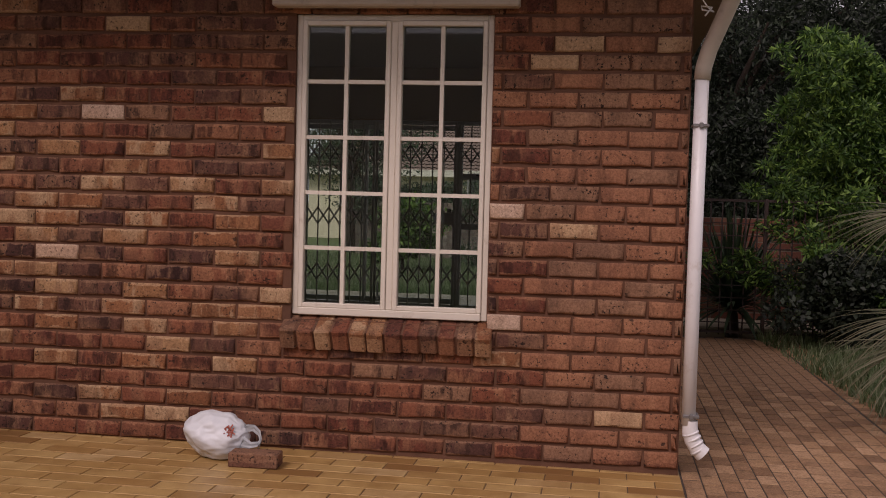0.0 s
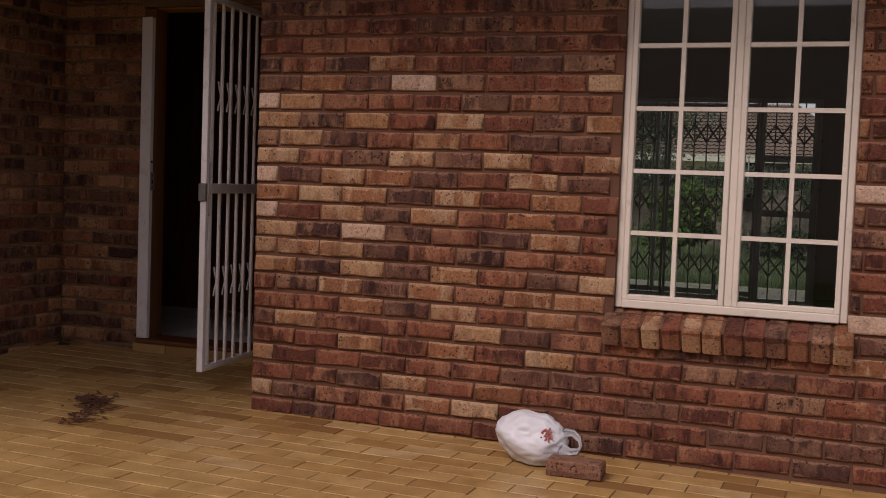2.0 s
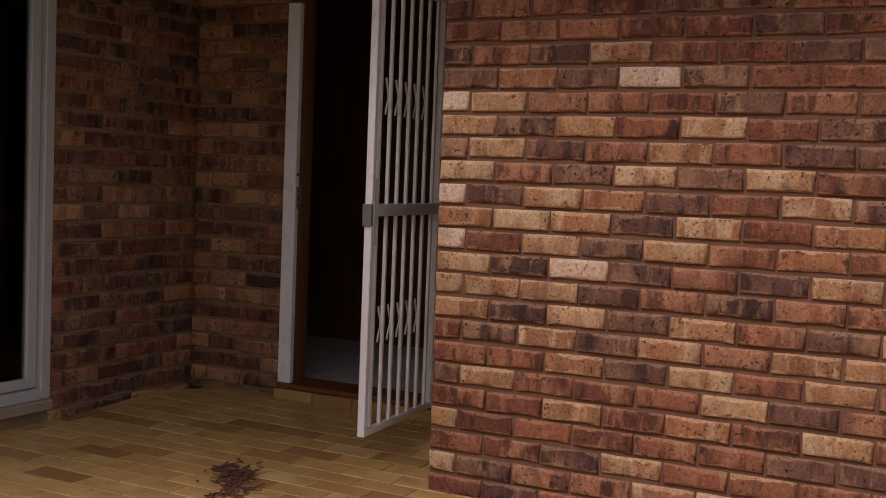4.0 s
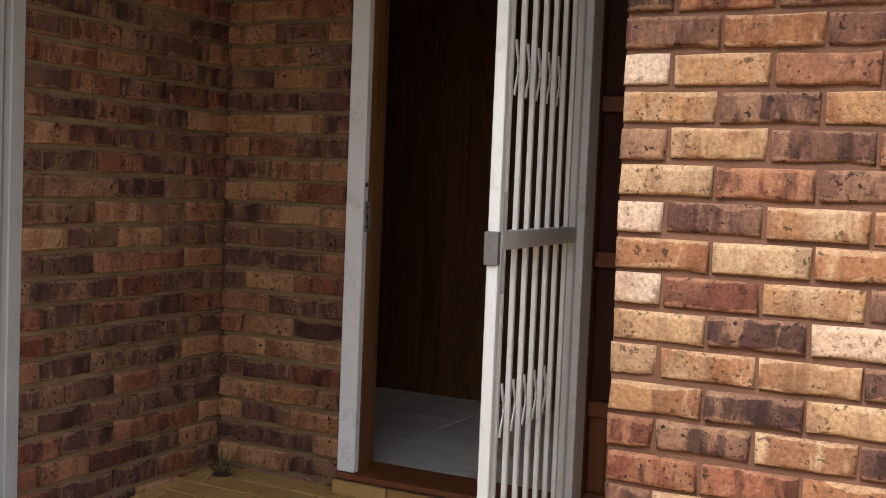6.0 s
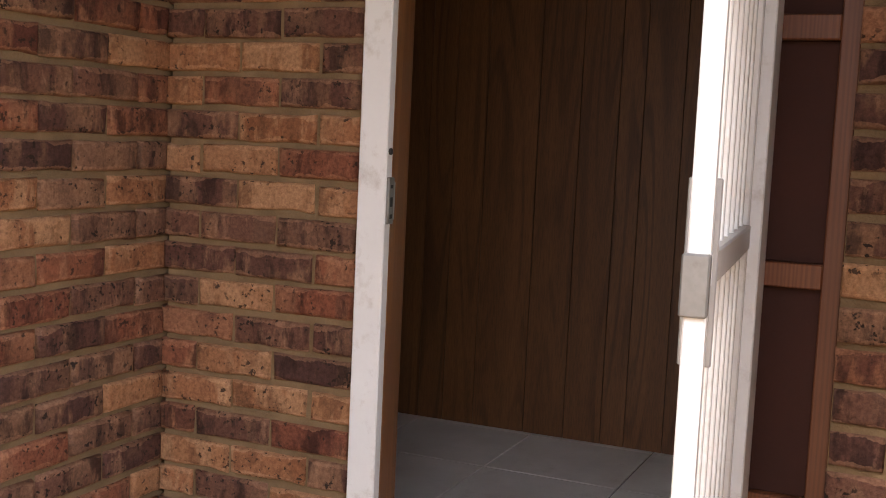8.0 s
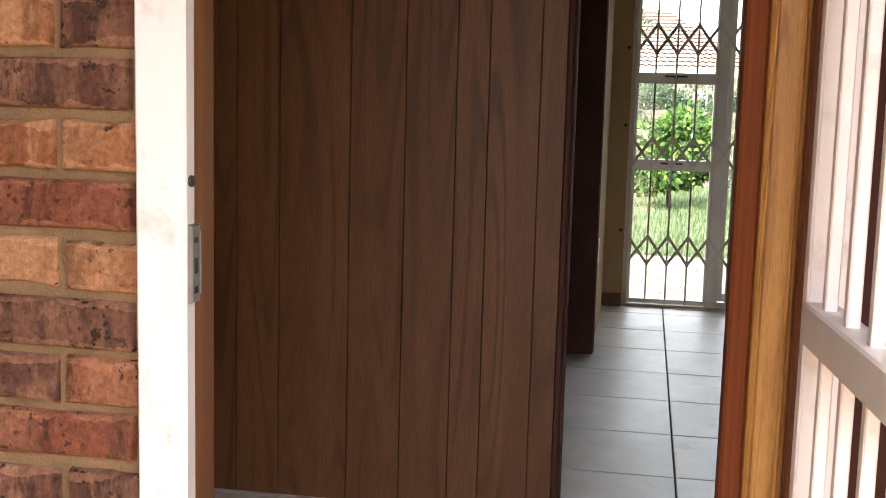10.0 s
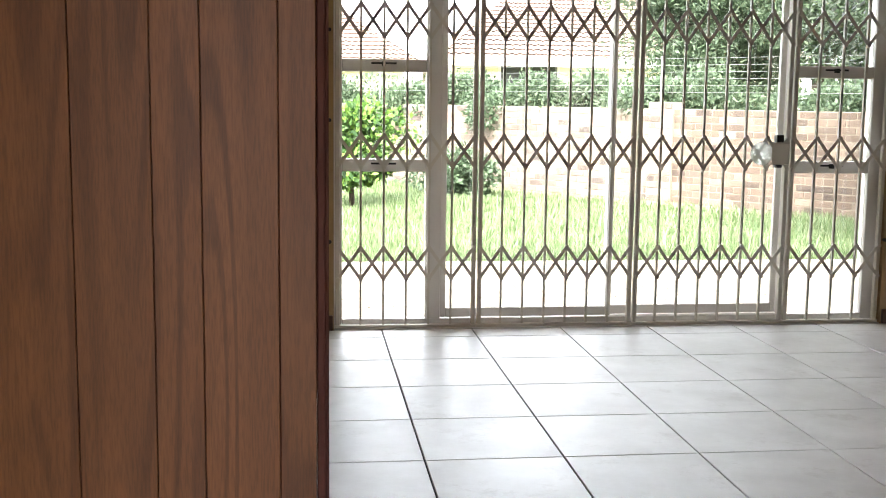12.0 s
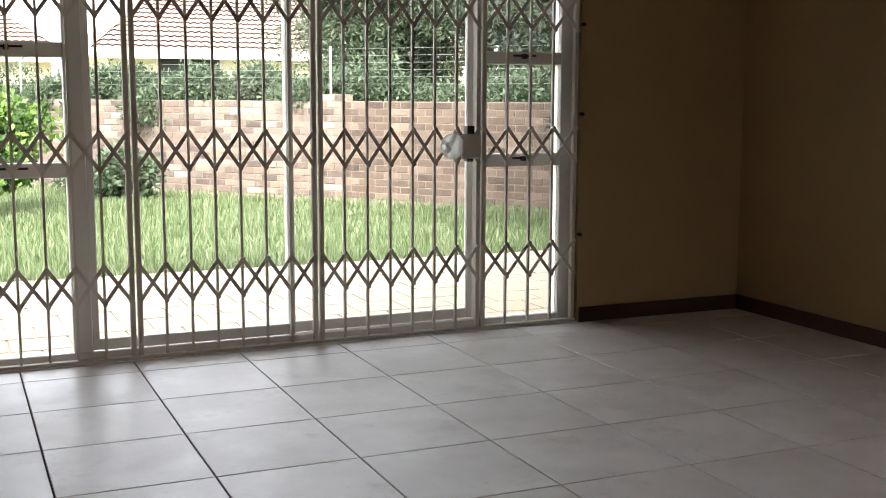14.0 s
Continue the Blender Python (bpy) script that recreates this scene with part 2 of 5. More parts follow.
def leaf_mat(name, a, b_, c_, through=0.35):
    m, nt, b = nodes_of(name)
    geo = nt.nodes.new("ShaderNodeNewGeometry")
    col = ramp(nt, geo.outputs["Random Per Island"], [(0, a), (0.55, b_), (1, c_)])
    nt.links.new(col, b.inputs["Base Color"])
    b.inputs["Roughness"].default_value = 0.6
    tl = nt.nodes.new("ShaderNodeBsdfTranslucent")
    nt.links.new(col, tl.inputs["Color"])
    mx = nt.nodes.new("ShaderNodeMixShader")
    mx.inputs[0].default_value = through
    nt.links.new(b.outputs[0], mx.inputs[1])
    nt.links.new(tl.outputs[0], mx.inputs[2])
    nt.links.new(mx.outputs[0], nt.nodes["Material Output"].inputs[0])
    return m


PATIO_TILE, FLOOR_TILE = patio_tile_mat(), floor_tile_mat()
GROUT_PATIO = plain("patio_grout", (0.16, 0.10, 0.05), 0.95, vary=0.4, relief=0.4)
GROUT = plain("floor_grout", (0.10, 0.09, 0.08), 0.9, vary=0.3)
PANEL_WOOD = veneer_mat("panel_veneer", (0.2, 0.083, 0.026), (0.1, 0.038, 0.0115))
JAMB_WOOD = veneer_mat("jamb_wood", (0.54, 0.29, 0.08), (0.33, 0.15, 0.038), 4.0)
# Jamb wood again, with the left reveal's shade put into its colour.
SHADED_JAMB = wood_mat("shaded_jamb_wood", (0.23, 0.09, 0.022), (0.14, 0.05, 0.012), 0.45, 26.0, 0.6)
RED_WOOD = wood_mat("red_stained_wood", (0.23, 0.058, 0.009), (0.14, 0.033, 0.005), 0.85, 26.0, 0.6)
GREY_PAINT = plain("grey_frame_paint", (0.4, 0.39, 0.38), 0.5, vary=0.15)
DARK_PANEL = plain("dark_stained_panel", (0.055, 0.014, 0.007), 0.85, vary=0.3)
SIDELIGHT_WOOD = wood_mat("sidelight_wood", (0.21, 0.07, 0.024), (0.11, 0.034, 0.012), 0.5, 26.0, 0.6)
RED_TRIM = plain("red_brown_trim", (0.085, 0.026, 0.017), 0.75, vary=0.35)
WHITE_STEEL = plain("white_enamel", (0.80, 0.79, 0.78), 0.35, vary=0.06, dirt=(0.5, 0.45, 0.4), relief=0.05)
CREAM_STEEL = plain("cream_window_paint", (0.72, 0.67, 0.57), 0.42, vary=0.1, dirt=(0.45, 0.38, 0.3), relief=0.06)
GREY_STEEL = plain("bare_grey_steel", (0.42, 0.40, 0.39), 0.4, 0.5, vary=0.2)
RAIL_STEEL = plain("pale_grey_enamel_rail", (0.72, 0.70, 0.68), 0.38, 0.0, vary=0.15)
LOCK_STEEL = plain("galvanised_lock", (0.32, 0.31, 0.30), 0.4, 0.6, vary=0.35, dirt=(0.16, 0.12, 0.1))
TRELLIS = plain("trellis_paint", (0.68, 0.64, 0.56), 0.5, vary=0.12)
ALUMINIUM = plain("slider_frame_paint", (0.74, 0.72, 0.68), 0.45, vary=0.08)
WEED_DRY = leaf_mat("dry_weed", (0.06, 0.05, 0.02), (0.1, 0.085, 0.035), (0.15, 0.13, 0.06), 0.2)
BLACK = plain("black_plastic", (0.02, 0.02, 0.02), 0.5)
PVC = plain("white_gutter_pipe", (0.78, 0.77, 0.76), 0.4, vary=0.08, dirt=(0.55, 0.5, 0.45))
BEIGE_BOX = plain("beige_painted_timber", (0.52, 0.45, 0.37), 0.6, vary=0.15, dirt=(0.3, 0.25, 0.2))
PLASTER = plain("beige_plaster", (0.46, 0.32, 0.17), 0.85, vary=0.1, scale=2.0, relief=0.25, dirt=(0.38, 0.28, 0.165))
SKIRTING = plain("dark_skirting", (0.085, 0.038, 0.022), 0.45, vary=0.3)
# Ceiling is out of view; its dark colour is chosen to reduce bounce light.
CEILING = plain("bounce_cut_ceiling_board", (0.3, 0.24, 0.18), 0.8, vary=0.15)
SOFFIT = plain("soffit_board", (0.17, 0.13, 0.10), 0.85, vary=0.15)
GLASS = glass_mat("window_glass")
BAG = plain("white_plastic_bag", (0.70, 0.73, 0.75), 0.45, vary=0.09, scale=9, relief=0.15)
BAG_PRINT = plain("red_print", (0.42, 0.10, 0.06), 0.5, vary=0.3)
BROWN_STAIN = plain("dry_leaf_litter", (0.11, 0.04, 0.022), 0.9, vary=0.5, scale=30)
EARTH = plain("bare_earth", (0.06, 0.042, 0.03), 0.95, vary=0.4, relief=0.6)
LAWN = plain("lawn_soil", (0.10, 0.14, 0.035), 0.95, vary=0.4, scale=1.5, grain=30, relief=0.6)
GARDEN_PAVING = plain("pale_garden_paving", (0.37, 0.315, 0.225), 0.75, vary=0.1, relief=0.2)
GREEN_IRON = plain("brown_fence_paint", (0.035, 0.018, 0.014), 0.5, vary=0.2)
ROOF_TILE = plain("terracotta_roof_tile", (0.204, 0.129, 0.102), 0.8, vary=0.12, relief=0.15)
CREAM_WALL = plain("cream_house_plaster", (0.66, 0.58, 0.42), 0.85, vary=0.06)
BARK = plain("bark", (0.06, 0.042, 0.03), 0.95, vary=0.5, scale=15, relief=0.8)
WIRE = plain("fence_wire", (0.3, 0.3, 0.29), 0.4, 0.6)
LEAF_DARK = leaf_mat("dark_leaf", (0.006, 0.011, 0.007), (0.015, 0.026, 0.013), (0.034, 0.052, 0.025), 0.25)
LEAF_MID = leaf_mat("mid_leaf", (0.035, 0.06, 0.03), (0.065, 0.105, 0.055), (0.11, 0.15, 0.085))
LEAF_LIME = leaf_mat("conifer_leaf", (0.012, 0.04, 0.008), (0.06, 0.14, 0.024), (0.2, 0.33, 0.06))
LEAF_PALM = leaf_mat("palm_leaf", (0.09, 0.10, 0.05), (0.16, 0.16, 0.09), (0.24, 0.22, 0.14))
LEAF_YUCCA = leaf_mat("yucca_leaf", (0.015, 0.035, 0.015), (0.03, 0.06, 0.025), (0.05, 0.09, 0.04))
GRASS = leaf_mat("grass_blade", (0.07, 0.115, 0.04), (0.135, 0.195, 0.08), (0.28, 0.31, 0.18), 0.45)


# ---- building blocks ----
def box(bm, x0, x1, y0, y1, z0, z1):
    vs = [bm.verts.new((x, y, z)) for z in (z0, z1) for y in (y0, y1) for x in (x0, x1)]
    for f in ((0, 2, 3, 1), (4, 5, 7, 6), (0, 1, 5, 4), (2, 6, 7, 3), (0, 4, 6, 2), (1, 3, 7, 5)):
        bm.faces.new([vs[i] for i in f])
    return vs


def boxes(*rows, bevel=0.0):
    bm = bmesh.new()
    for r in rows:
        box(bm, *r)
    if bevel:
        bmesh.ops.bevel(bm, geom=bm.edges[:], offset=bevel, segments=1, affect="EDGES")
    return bm


def bar(bm, a, b, w, d, up=(0, 1, 0)):
    """A flat strip from a to b, w wide in its plane and d thick along up."""
    a, b, up = Vector(a), Vector(b), Vector(up)
    along = (b - a).normalized()
    side = along.cross(up).normalized() * (w / 2)
    thick = up.normalized() * (d / 2)
    vs = [bm.verts.new(p + s * side + t * thick) for p in (a, b) for s in (-1, 1) for t in (-1, 1)]
    for f in ((0, 1, 3, 2), (4, 6, 7, 5), (0, 4, 5, 1), (2, 3, 7, 6), (0, 2, 6, 4), (1, 5, 7, 3)):
        bm.faces.new([vs[i] for i in f])


def tube(bm, pts, r, n=10, caps=True):
    pts = [Vector(p) for p in pts]
    rs = r if isinstance(r, (list, tuple)) else [r] * len(pts)
    rings = []
    for i, p in enumerate(pts):
        d = (pts[min(i + 1, len(pts) - 1)] - pts[max(i - 1, 0)]).normalized()
        side = d.cross(Vector((0, 1, 0) if abs(d.y) < 0.9 else (1, 0, 0))).normalized()
        other = d.cross(side)
        rings.append([bm.verts.new(p + rs[i] * (math.cos(6.2832 * k / n) * side + math.sin(6.2832 * k / n) * other)) for k in range(n)])
    for a, b in zip(rings, rings[1:]):
        for k in range(n):
            f = bm.faces.new((a[k], a[(k + 1) % n], b[(k + 1) % n], b[k]))
            f.smooth = True
    if caps:
        bm.faces.new(rings[0])
        bm.faces.new(rings[-1][::-1])


def mesh_of(name, bm, material):
    bmesh.ops.recalc_face_normals(bm, faces=bm.faces[:])
    me = bpy.data.meshes.new(name)
    bm.to_mesh(me)
    bm.free()
    me.materials.append(material)
    return me


def solid(name, bm, material, label, category, kind="", group=""):
    return tagged(new(name, mesh_of(name, bm, material)), label, category, group, kind)


def thing(name, at, label, category, group="", kind=""):
    e = tagged(new(name), label, category, group, kind)
    e.location = at
    e.empty_display_size = 0.1
    return e


def part(name, bm, material, parent, label=""):
    ob = new(name, mesh_of(name, bm, material))
    ob.parent = parent
    return tagged(ob, label)


def piece(name, me, parent, m):
    ob = new(name, me)
    ob.parent = parent
    ob.matrix_basis = m
    return ob


def leaves_mesh(name, centres, normals, size, long, material, rng):
    """Many small pointed leaves, one diamond each."""
    n = len(centres)
    d = rng.normal(size=(n, 3))
    d += normals
    d /= np.linalg.norm(d, axis=1)[:, None]
    s = np.cross(d, rng.normal(size=(n, 3)))
    s /= np.linalg.norm(s, axis=1)[:, None]
    L = (size * rng.uniform(0.6, 1.4, n))[:, None]
    v = np.stack([centres, centres + d * L * 0.5 + s * L * 0.5 / long, centres + d * L, centres + d * L * 0.5 - s * L * 0.5 / long], 1).reshape(-1, 3)
    me = bpy.data.meshes.new(name)
    me.from_pydata(v.tolist(), [], np.arange(n * 4).reshape(-1, 4).tolist())
    me.materials.append(material)
    return me


def crown_points(rng, clumps, per, spread):
    """Leaf places in clumps; clumps: rows of centre and radii."""
    cs, ns = [], []
    for c, r in clumps:
        u = rng.normal(size=(per, 3))
        u /= np.linalg.norm(u, axis=1)[:, None]
        rad = rng.uniform(0.35, 1.0, per)[:, None] ** 0.6
        cs.append(np.array(c) + u * rad * np.array(r) * (1 + spread * rng.normal(size=(per, 1))))
        ns.append(u * 0.8)
    return np.concatenate(cs), np.concatenate(ns)


# ---- large structure ----
COURSE, PITCH = 0.085, 0.227
BRICK_L, BRICK_H, HALF = 0.2165, 0.0735, 0.106
WALL_TOP = 2.47
rng_py = random.Random(7)


def brick_mesh(length, k):
    """A brick's face and sides: x along the wall, its face towards -y at y 0, with chipped and rounded edges."""
    r = random.Random(k)
    bm = bmesh.new()
    L, H = length / 2, BRICK_H / 2
    outline = [(-1, -1), (r.uniform(-0.5, -0.2), -1), (r.uniform(0.2, 0.6), -1), (1, -1), (1, 1), (r.uniform(0.1, 0.5), 1), (r.uniform(-0.6, -0.2), 1), (-1, 1)]
    chip = [r.uniform(0, 0.0035) + (0.004 if r.random() < 0.12 else 0) for _ in outline]

    def ring(depth, inset, wobble):
        out = []
        for (u, w), c in zip(outline, chip):
            e = inset + c * wobble
            x = u * (L - e) if abs(u) == 1 else u * L
            out.append(bm.verts.new((x + r.uniform(-0.001, 0.001), depth + r.uniform(-0.0012, 0.0012) * wobble, w * (H - e))))
        return out

    rings = [ring(0.024, 0.0, 0.0), ring(0.0055, 0.0004, 1.0), ring(0.0008, 0.0045, 1.0), ring(-0.0004, 0.013, 0.8)]
    for a, b in zip(rings, rings[1:]):
        for i in range(8):
            f = bm.faces.new((a[i], a[(i + 1) % 8], b[(i + 1) % 8], b[i]))
            f.smooth = True
    bm.faces.new(rings[-1]).smooth = True
    return bm


MESHES = {}


def brick_data(length, tone):
    """Alike bricks share a mesh: nine shapes of each length and tone."""
    key = (round(length, 2), tone.name, rng_py.randrange(9))
    if key not in MESHES:
        MESHES[key] = mesh_of("brick", brick_mesh(key[0], hash((key[0] * 100, key[2])) % 9973), tone)
    return MESHES[key]


def tone_of(pale_share=0.012):
    r = rng_py.random()
    return BRICK_PALE if r < pale_share else BRICK_BUFF if r < 0.085 else BRICK_DARK if r < 0.40 else BRICK_RED


# Mostly dark bricks: the shade of the recess is put into the mix.
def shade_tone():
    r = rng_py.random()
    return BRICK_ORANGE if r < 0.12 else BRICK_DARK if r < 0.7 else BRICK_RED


# More orange bricks, so the better lit back wall comes out lighter.
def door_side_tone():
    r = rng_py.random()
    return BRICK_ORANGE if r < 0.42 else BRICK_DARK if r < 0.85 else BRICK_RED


def lay_bricks(wall, x0, x1, z1, place, holes=(), known=None, z0=0.0, first_half=1, pick=tone_of, limit=300, near=lambda x, z: True):
    """Running bond from x0 to x1. place(x, z) gives the brick's pose; holes are openings (x0, x1, z0, z1)."""
    rest, made = [], 0
    for row in range(int((z1 - z0) / COURSE)):
        z = z0 + COURSE * (row + 0.5)
        x, col = x0, 0
        if row % 2 == first_half:
            spans = [(x0, x0 + HALF)]
            x = x0 + HALF + 0.012
        else:
            spans = []
        while x < x1 - 0.03:
            spans.append((x, min(x + BRICK_L, x1)))
            x += PITCH
        for a, b in spans:
            bits = [(a, b)]
            for hx0, hx1, hz0, hz1 in holes:
                if hz0 < z < hz1:
                    cut = []
                    for p, q in bits:
                        if q <= hx0 or p >= hx1:
                            cut.append((p, q))
                        else:
                            if hx0 - p > 0.035:
                                cut.append((p, hx0))
                            if q - hx1 > 0.035:
                                cut.append((hx1, q))
                    bits = cut
            for p, q in bits:
                tone = (known or {}).get((row, col)) or pick()
                m = place((p + q) / 2 + rng_py.uniform(-0.0015, 0.0015), z + rng_py.uniform(-0.0025, 0.0025)) @ pose(0, rng_py.uniform(-0.004, 0.002), 0, 0, rng_py.uniform(-0.35, 0.35), 0)
                data = brick_data(q - p, tone)
                if made < limit and near((p + q) / 2, z):
                    piece("brick", data, wall, m)
                    made += 1
                else:
                    rest.append((data, m))
                col += 1
    if rest:
        bm = bmesh.new()
        mats = []
        for data, m in rest:
            mat = data.materials[0]
            if mat not in mats:
                mats.append(mat)
            n0 = len(bm.faces)
            bm.from_mesh(data)
            bm.verts.ensure_lookup_table()
            bm.faces.ensure_lookup_table()
            for v in bm.verts[-len(data.vertices):]:
                v.co = m @ v.co
            for f in bm.faces[n0:]:
                f.material_index = mats.index(mat)
        me = bpy.data.meshes.new("upper_bricks")
        bm.to_mesh(me)
        bm.free()
        for mat in mats:
            me.materials.append(mat)
        ob = new("upper_bricks", me)
        ob.parent = wall
        tagged(ob, kind="stuff")


# ground, patio and paths
def ground_sheet():
    bm = bmesh.new()
    vs = [bm.verts.new(p) for p in ((-700, -700, -0.12), (700, -700, -0.12), (700, 900, -0.12), (-700, 900, -0.12))]
    bm.faces.new(vs)
    return solid("ground", bm, LAWN, "green lawn soil under rough unmown grass", "ground", "structure")


ground_sheet()


def patio_z(x, y):
    """The patio falls gently away from the entrance."""
    return 0.012 - 0.011 * x + 0.045 * max(0.0, y)


def patio_slab():
    bm = bmesh.new()
    rows = [[[bm.verts.new((x, y, patio_z(x, y) - d)) for x in (-4.2, 3.57)] for y in (-7.5, 0.0, 0.94)] for d in (0.004, 0.3)]
    for (a, b), (c, d) in zip(rows[0], rows[0][1:]):
        bm.faces.new((a, b, d, c))
    for k in (0, 1):
        for j in (0, 1):
            bm.faces.new((rows[0][j][k], rows[0][j + 1][k], rows[1][j + 1][k], rows[1][j][k]))
    for j in (0, 2):
        bm.faces.new((rows[0][j][0], rows[0][j][1], rows[1][j][1], rows[1][j][0]))
    return bm


patio = solid("patio_floor", patio_slab(), GROUT_PATIO, "ochre clay tile patio with thin brown joints", "patio", "structure")
path = solid("path", boxes((3.57, 4.95, -7.5, 5.85, -0.3, -0.0305)), EARTH, "brown brick paved side path with mossy joints", "path", "structure")
back_paving = solid("back_paving", boxes((-6, 12, 6.4, 9.3, -0.3, 0.0)), GARDEN_PAVING, "pale sunlit clay paving behind the house", "paving", "structure")
floor = solid("floor", boxes((-4.2, 3.5, 1.05, 6.25, -0.2, 0.092), (0.24, 3.4, 0.25, 1.05, -0.2, 0.092), (-1.34, -0.25, 0.95, 1.05, -0.2, 0.09)), GROUT, "pale grey ceramic floor tiles with dark grout", "floor", "structure")
ceiling = solid("ceiling", boxes((-4.2, 3.5, 1.0, 6.3, 2.55, 2.65), (0.24, 3.4, 0.22, 1.0, 2.55, 2.65)), CEILING, "unseen living-room ceiling boards, brown-grey to cut bounced light", "ceiling", "structure")
# The second box is an unseen porch cover, added to shade the recess.
soffit = solid("soffit", boxes((-4.4, 3.95, -0.8, 1.0, WALL_TOP, WALL_TOP + 0.06), (-4.4, -0.75, -2.6, -0.8, WALL_TOP, WALL_TOP + 0.06)), SOFFIT, "dark boarded soffit under the roof overhang, with an added unseen porch cover shading the entrance", "soffit", "structure")
roof = solid("roof", boxes((-4.6, 4.0, -0.8, 6.95, 2.68, 2.8)), ROOF_TILE, "terracotta tiled roof above the brick house", "roof", "structure")

# front wall with its window
WX0, WX1, WZ0, WZ1 = 1.738, 2.671, 0.634, 2.047
front = solid("wall_front", boxes((0, WX0, 0.013, 0.22, -0.1, WALL_TOP), (WX1, 3.56, 0.013, 0.22, -0.1, WALL_TOP),
                                  (WX0, WX1, 0.013, 0.22, -0.1, WZ0 - 0.02), (WX0, WX1, 0.013, 0.22, WZ1 + 0.01, WALL_TOP)), MORTAR_RAKED,
              "red and brown mottled face-brick wall", "brick wall", "structure")
back = solid("wall_recess", boxes((-1.9, -1.34, 0.94, 1.1, -0.1, WALL_TOP), (-0.245, 0.2, 0.94, 1.1, -0.1, WALL_TOP),
                                  (-1.34, -0.245, 0.94, 1.1, 2.1, WALL_TOP)), MORTAR, "face-brick wall beside the door, brick mix set for light and shade", "brick wall", "structure")
side = solid("wall_side", boxes((-2.105, -1.913, -0.06, 1.1, -0.1, WALL_TOP), (-2.105, -1.913, -7.5, -2.065, -0.1, WALL_TOP),
                                (-2.105, -1.913, -2.065, -0.06, -0.1, 0.12), (-2.105, -1.913, -2.065, -0.06, 2.1, WALL_TOP)), MORTAR,
             "face-brick wall of the side wing, brick mix darkened for shade", "brick wall", "structure")
solid("wall_return", boxes((0.009, 0.2, 0.22, 0.94, -0.1, WALL_TOP)), MORTAR, "short brick return beside the entrance", "brick wall", "structure")
solid("wall_east", boxes((3.27, 3.55, 0.22, 6.45, -0.1, 2.6)), PLASTER, "plain beige plastered living-room wall in shade", "wall", "structure")
solid("wall_north", boxes((-1.0, -0.745, 6.2, 6.425, -0.1, 2.6), (2.24, 3.27, 6.2, 6.425, -0.1, 2.6), (-0.745, 2.24, 6.2, 6.425, 2.02, 2.6)), PLASTER,
      "beige plastered wall around the sliding door", "wall", "structure")
solid("wall_passage", boxes((-1.0, -0.86, 4.86, 6.2, -0.1, 2.55)), PLASTER, "beige plastered wall end beside the sliding door", "wall", "structure")
solid("wall_west", boxes((-4.3, -4.1, 1.0, 6.45, -0.1, 2.6), (-4.1, -1.0, 6.25, 6.45, -0.1, 2.6), (-4.1, -2.0, 1.1, 1.24, -0.1, 2.6)), PLASTER, "plain plastered walls of the adjoining room", "wall", "structure")
solid("wall_entry_inside", boxes((-2.0, -1.36, 1.1, 1.14, 0.0, 2.55), (-0.23, 0.24, 1.1, 1.14, 0.0, 2.55), (-1.36, -0.23, 1.1, 1.14, 2.14, 2.55), (0.2, 0.24, 0.25, 1.1, 0.0, 2.55)), PLASTER,
      "plastered inner side of the entrance wall", "wall", "structure")
# Unseen wall, added so the panes reflect something darker than sky.
solid("wall_boundary", boxes((-14, 14, -12.3, -12.0, -0.2, 3.8), (-14.2, -14, -12.3, 16, -0.2, 3.0)), BEIGE_BOX, "plain unseen wall added to close the front yard and darken window reflections", "wall", "structure")


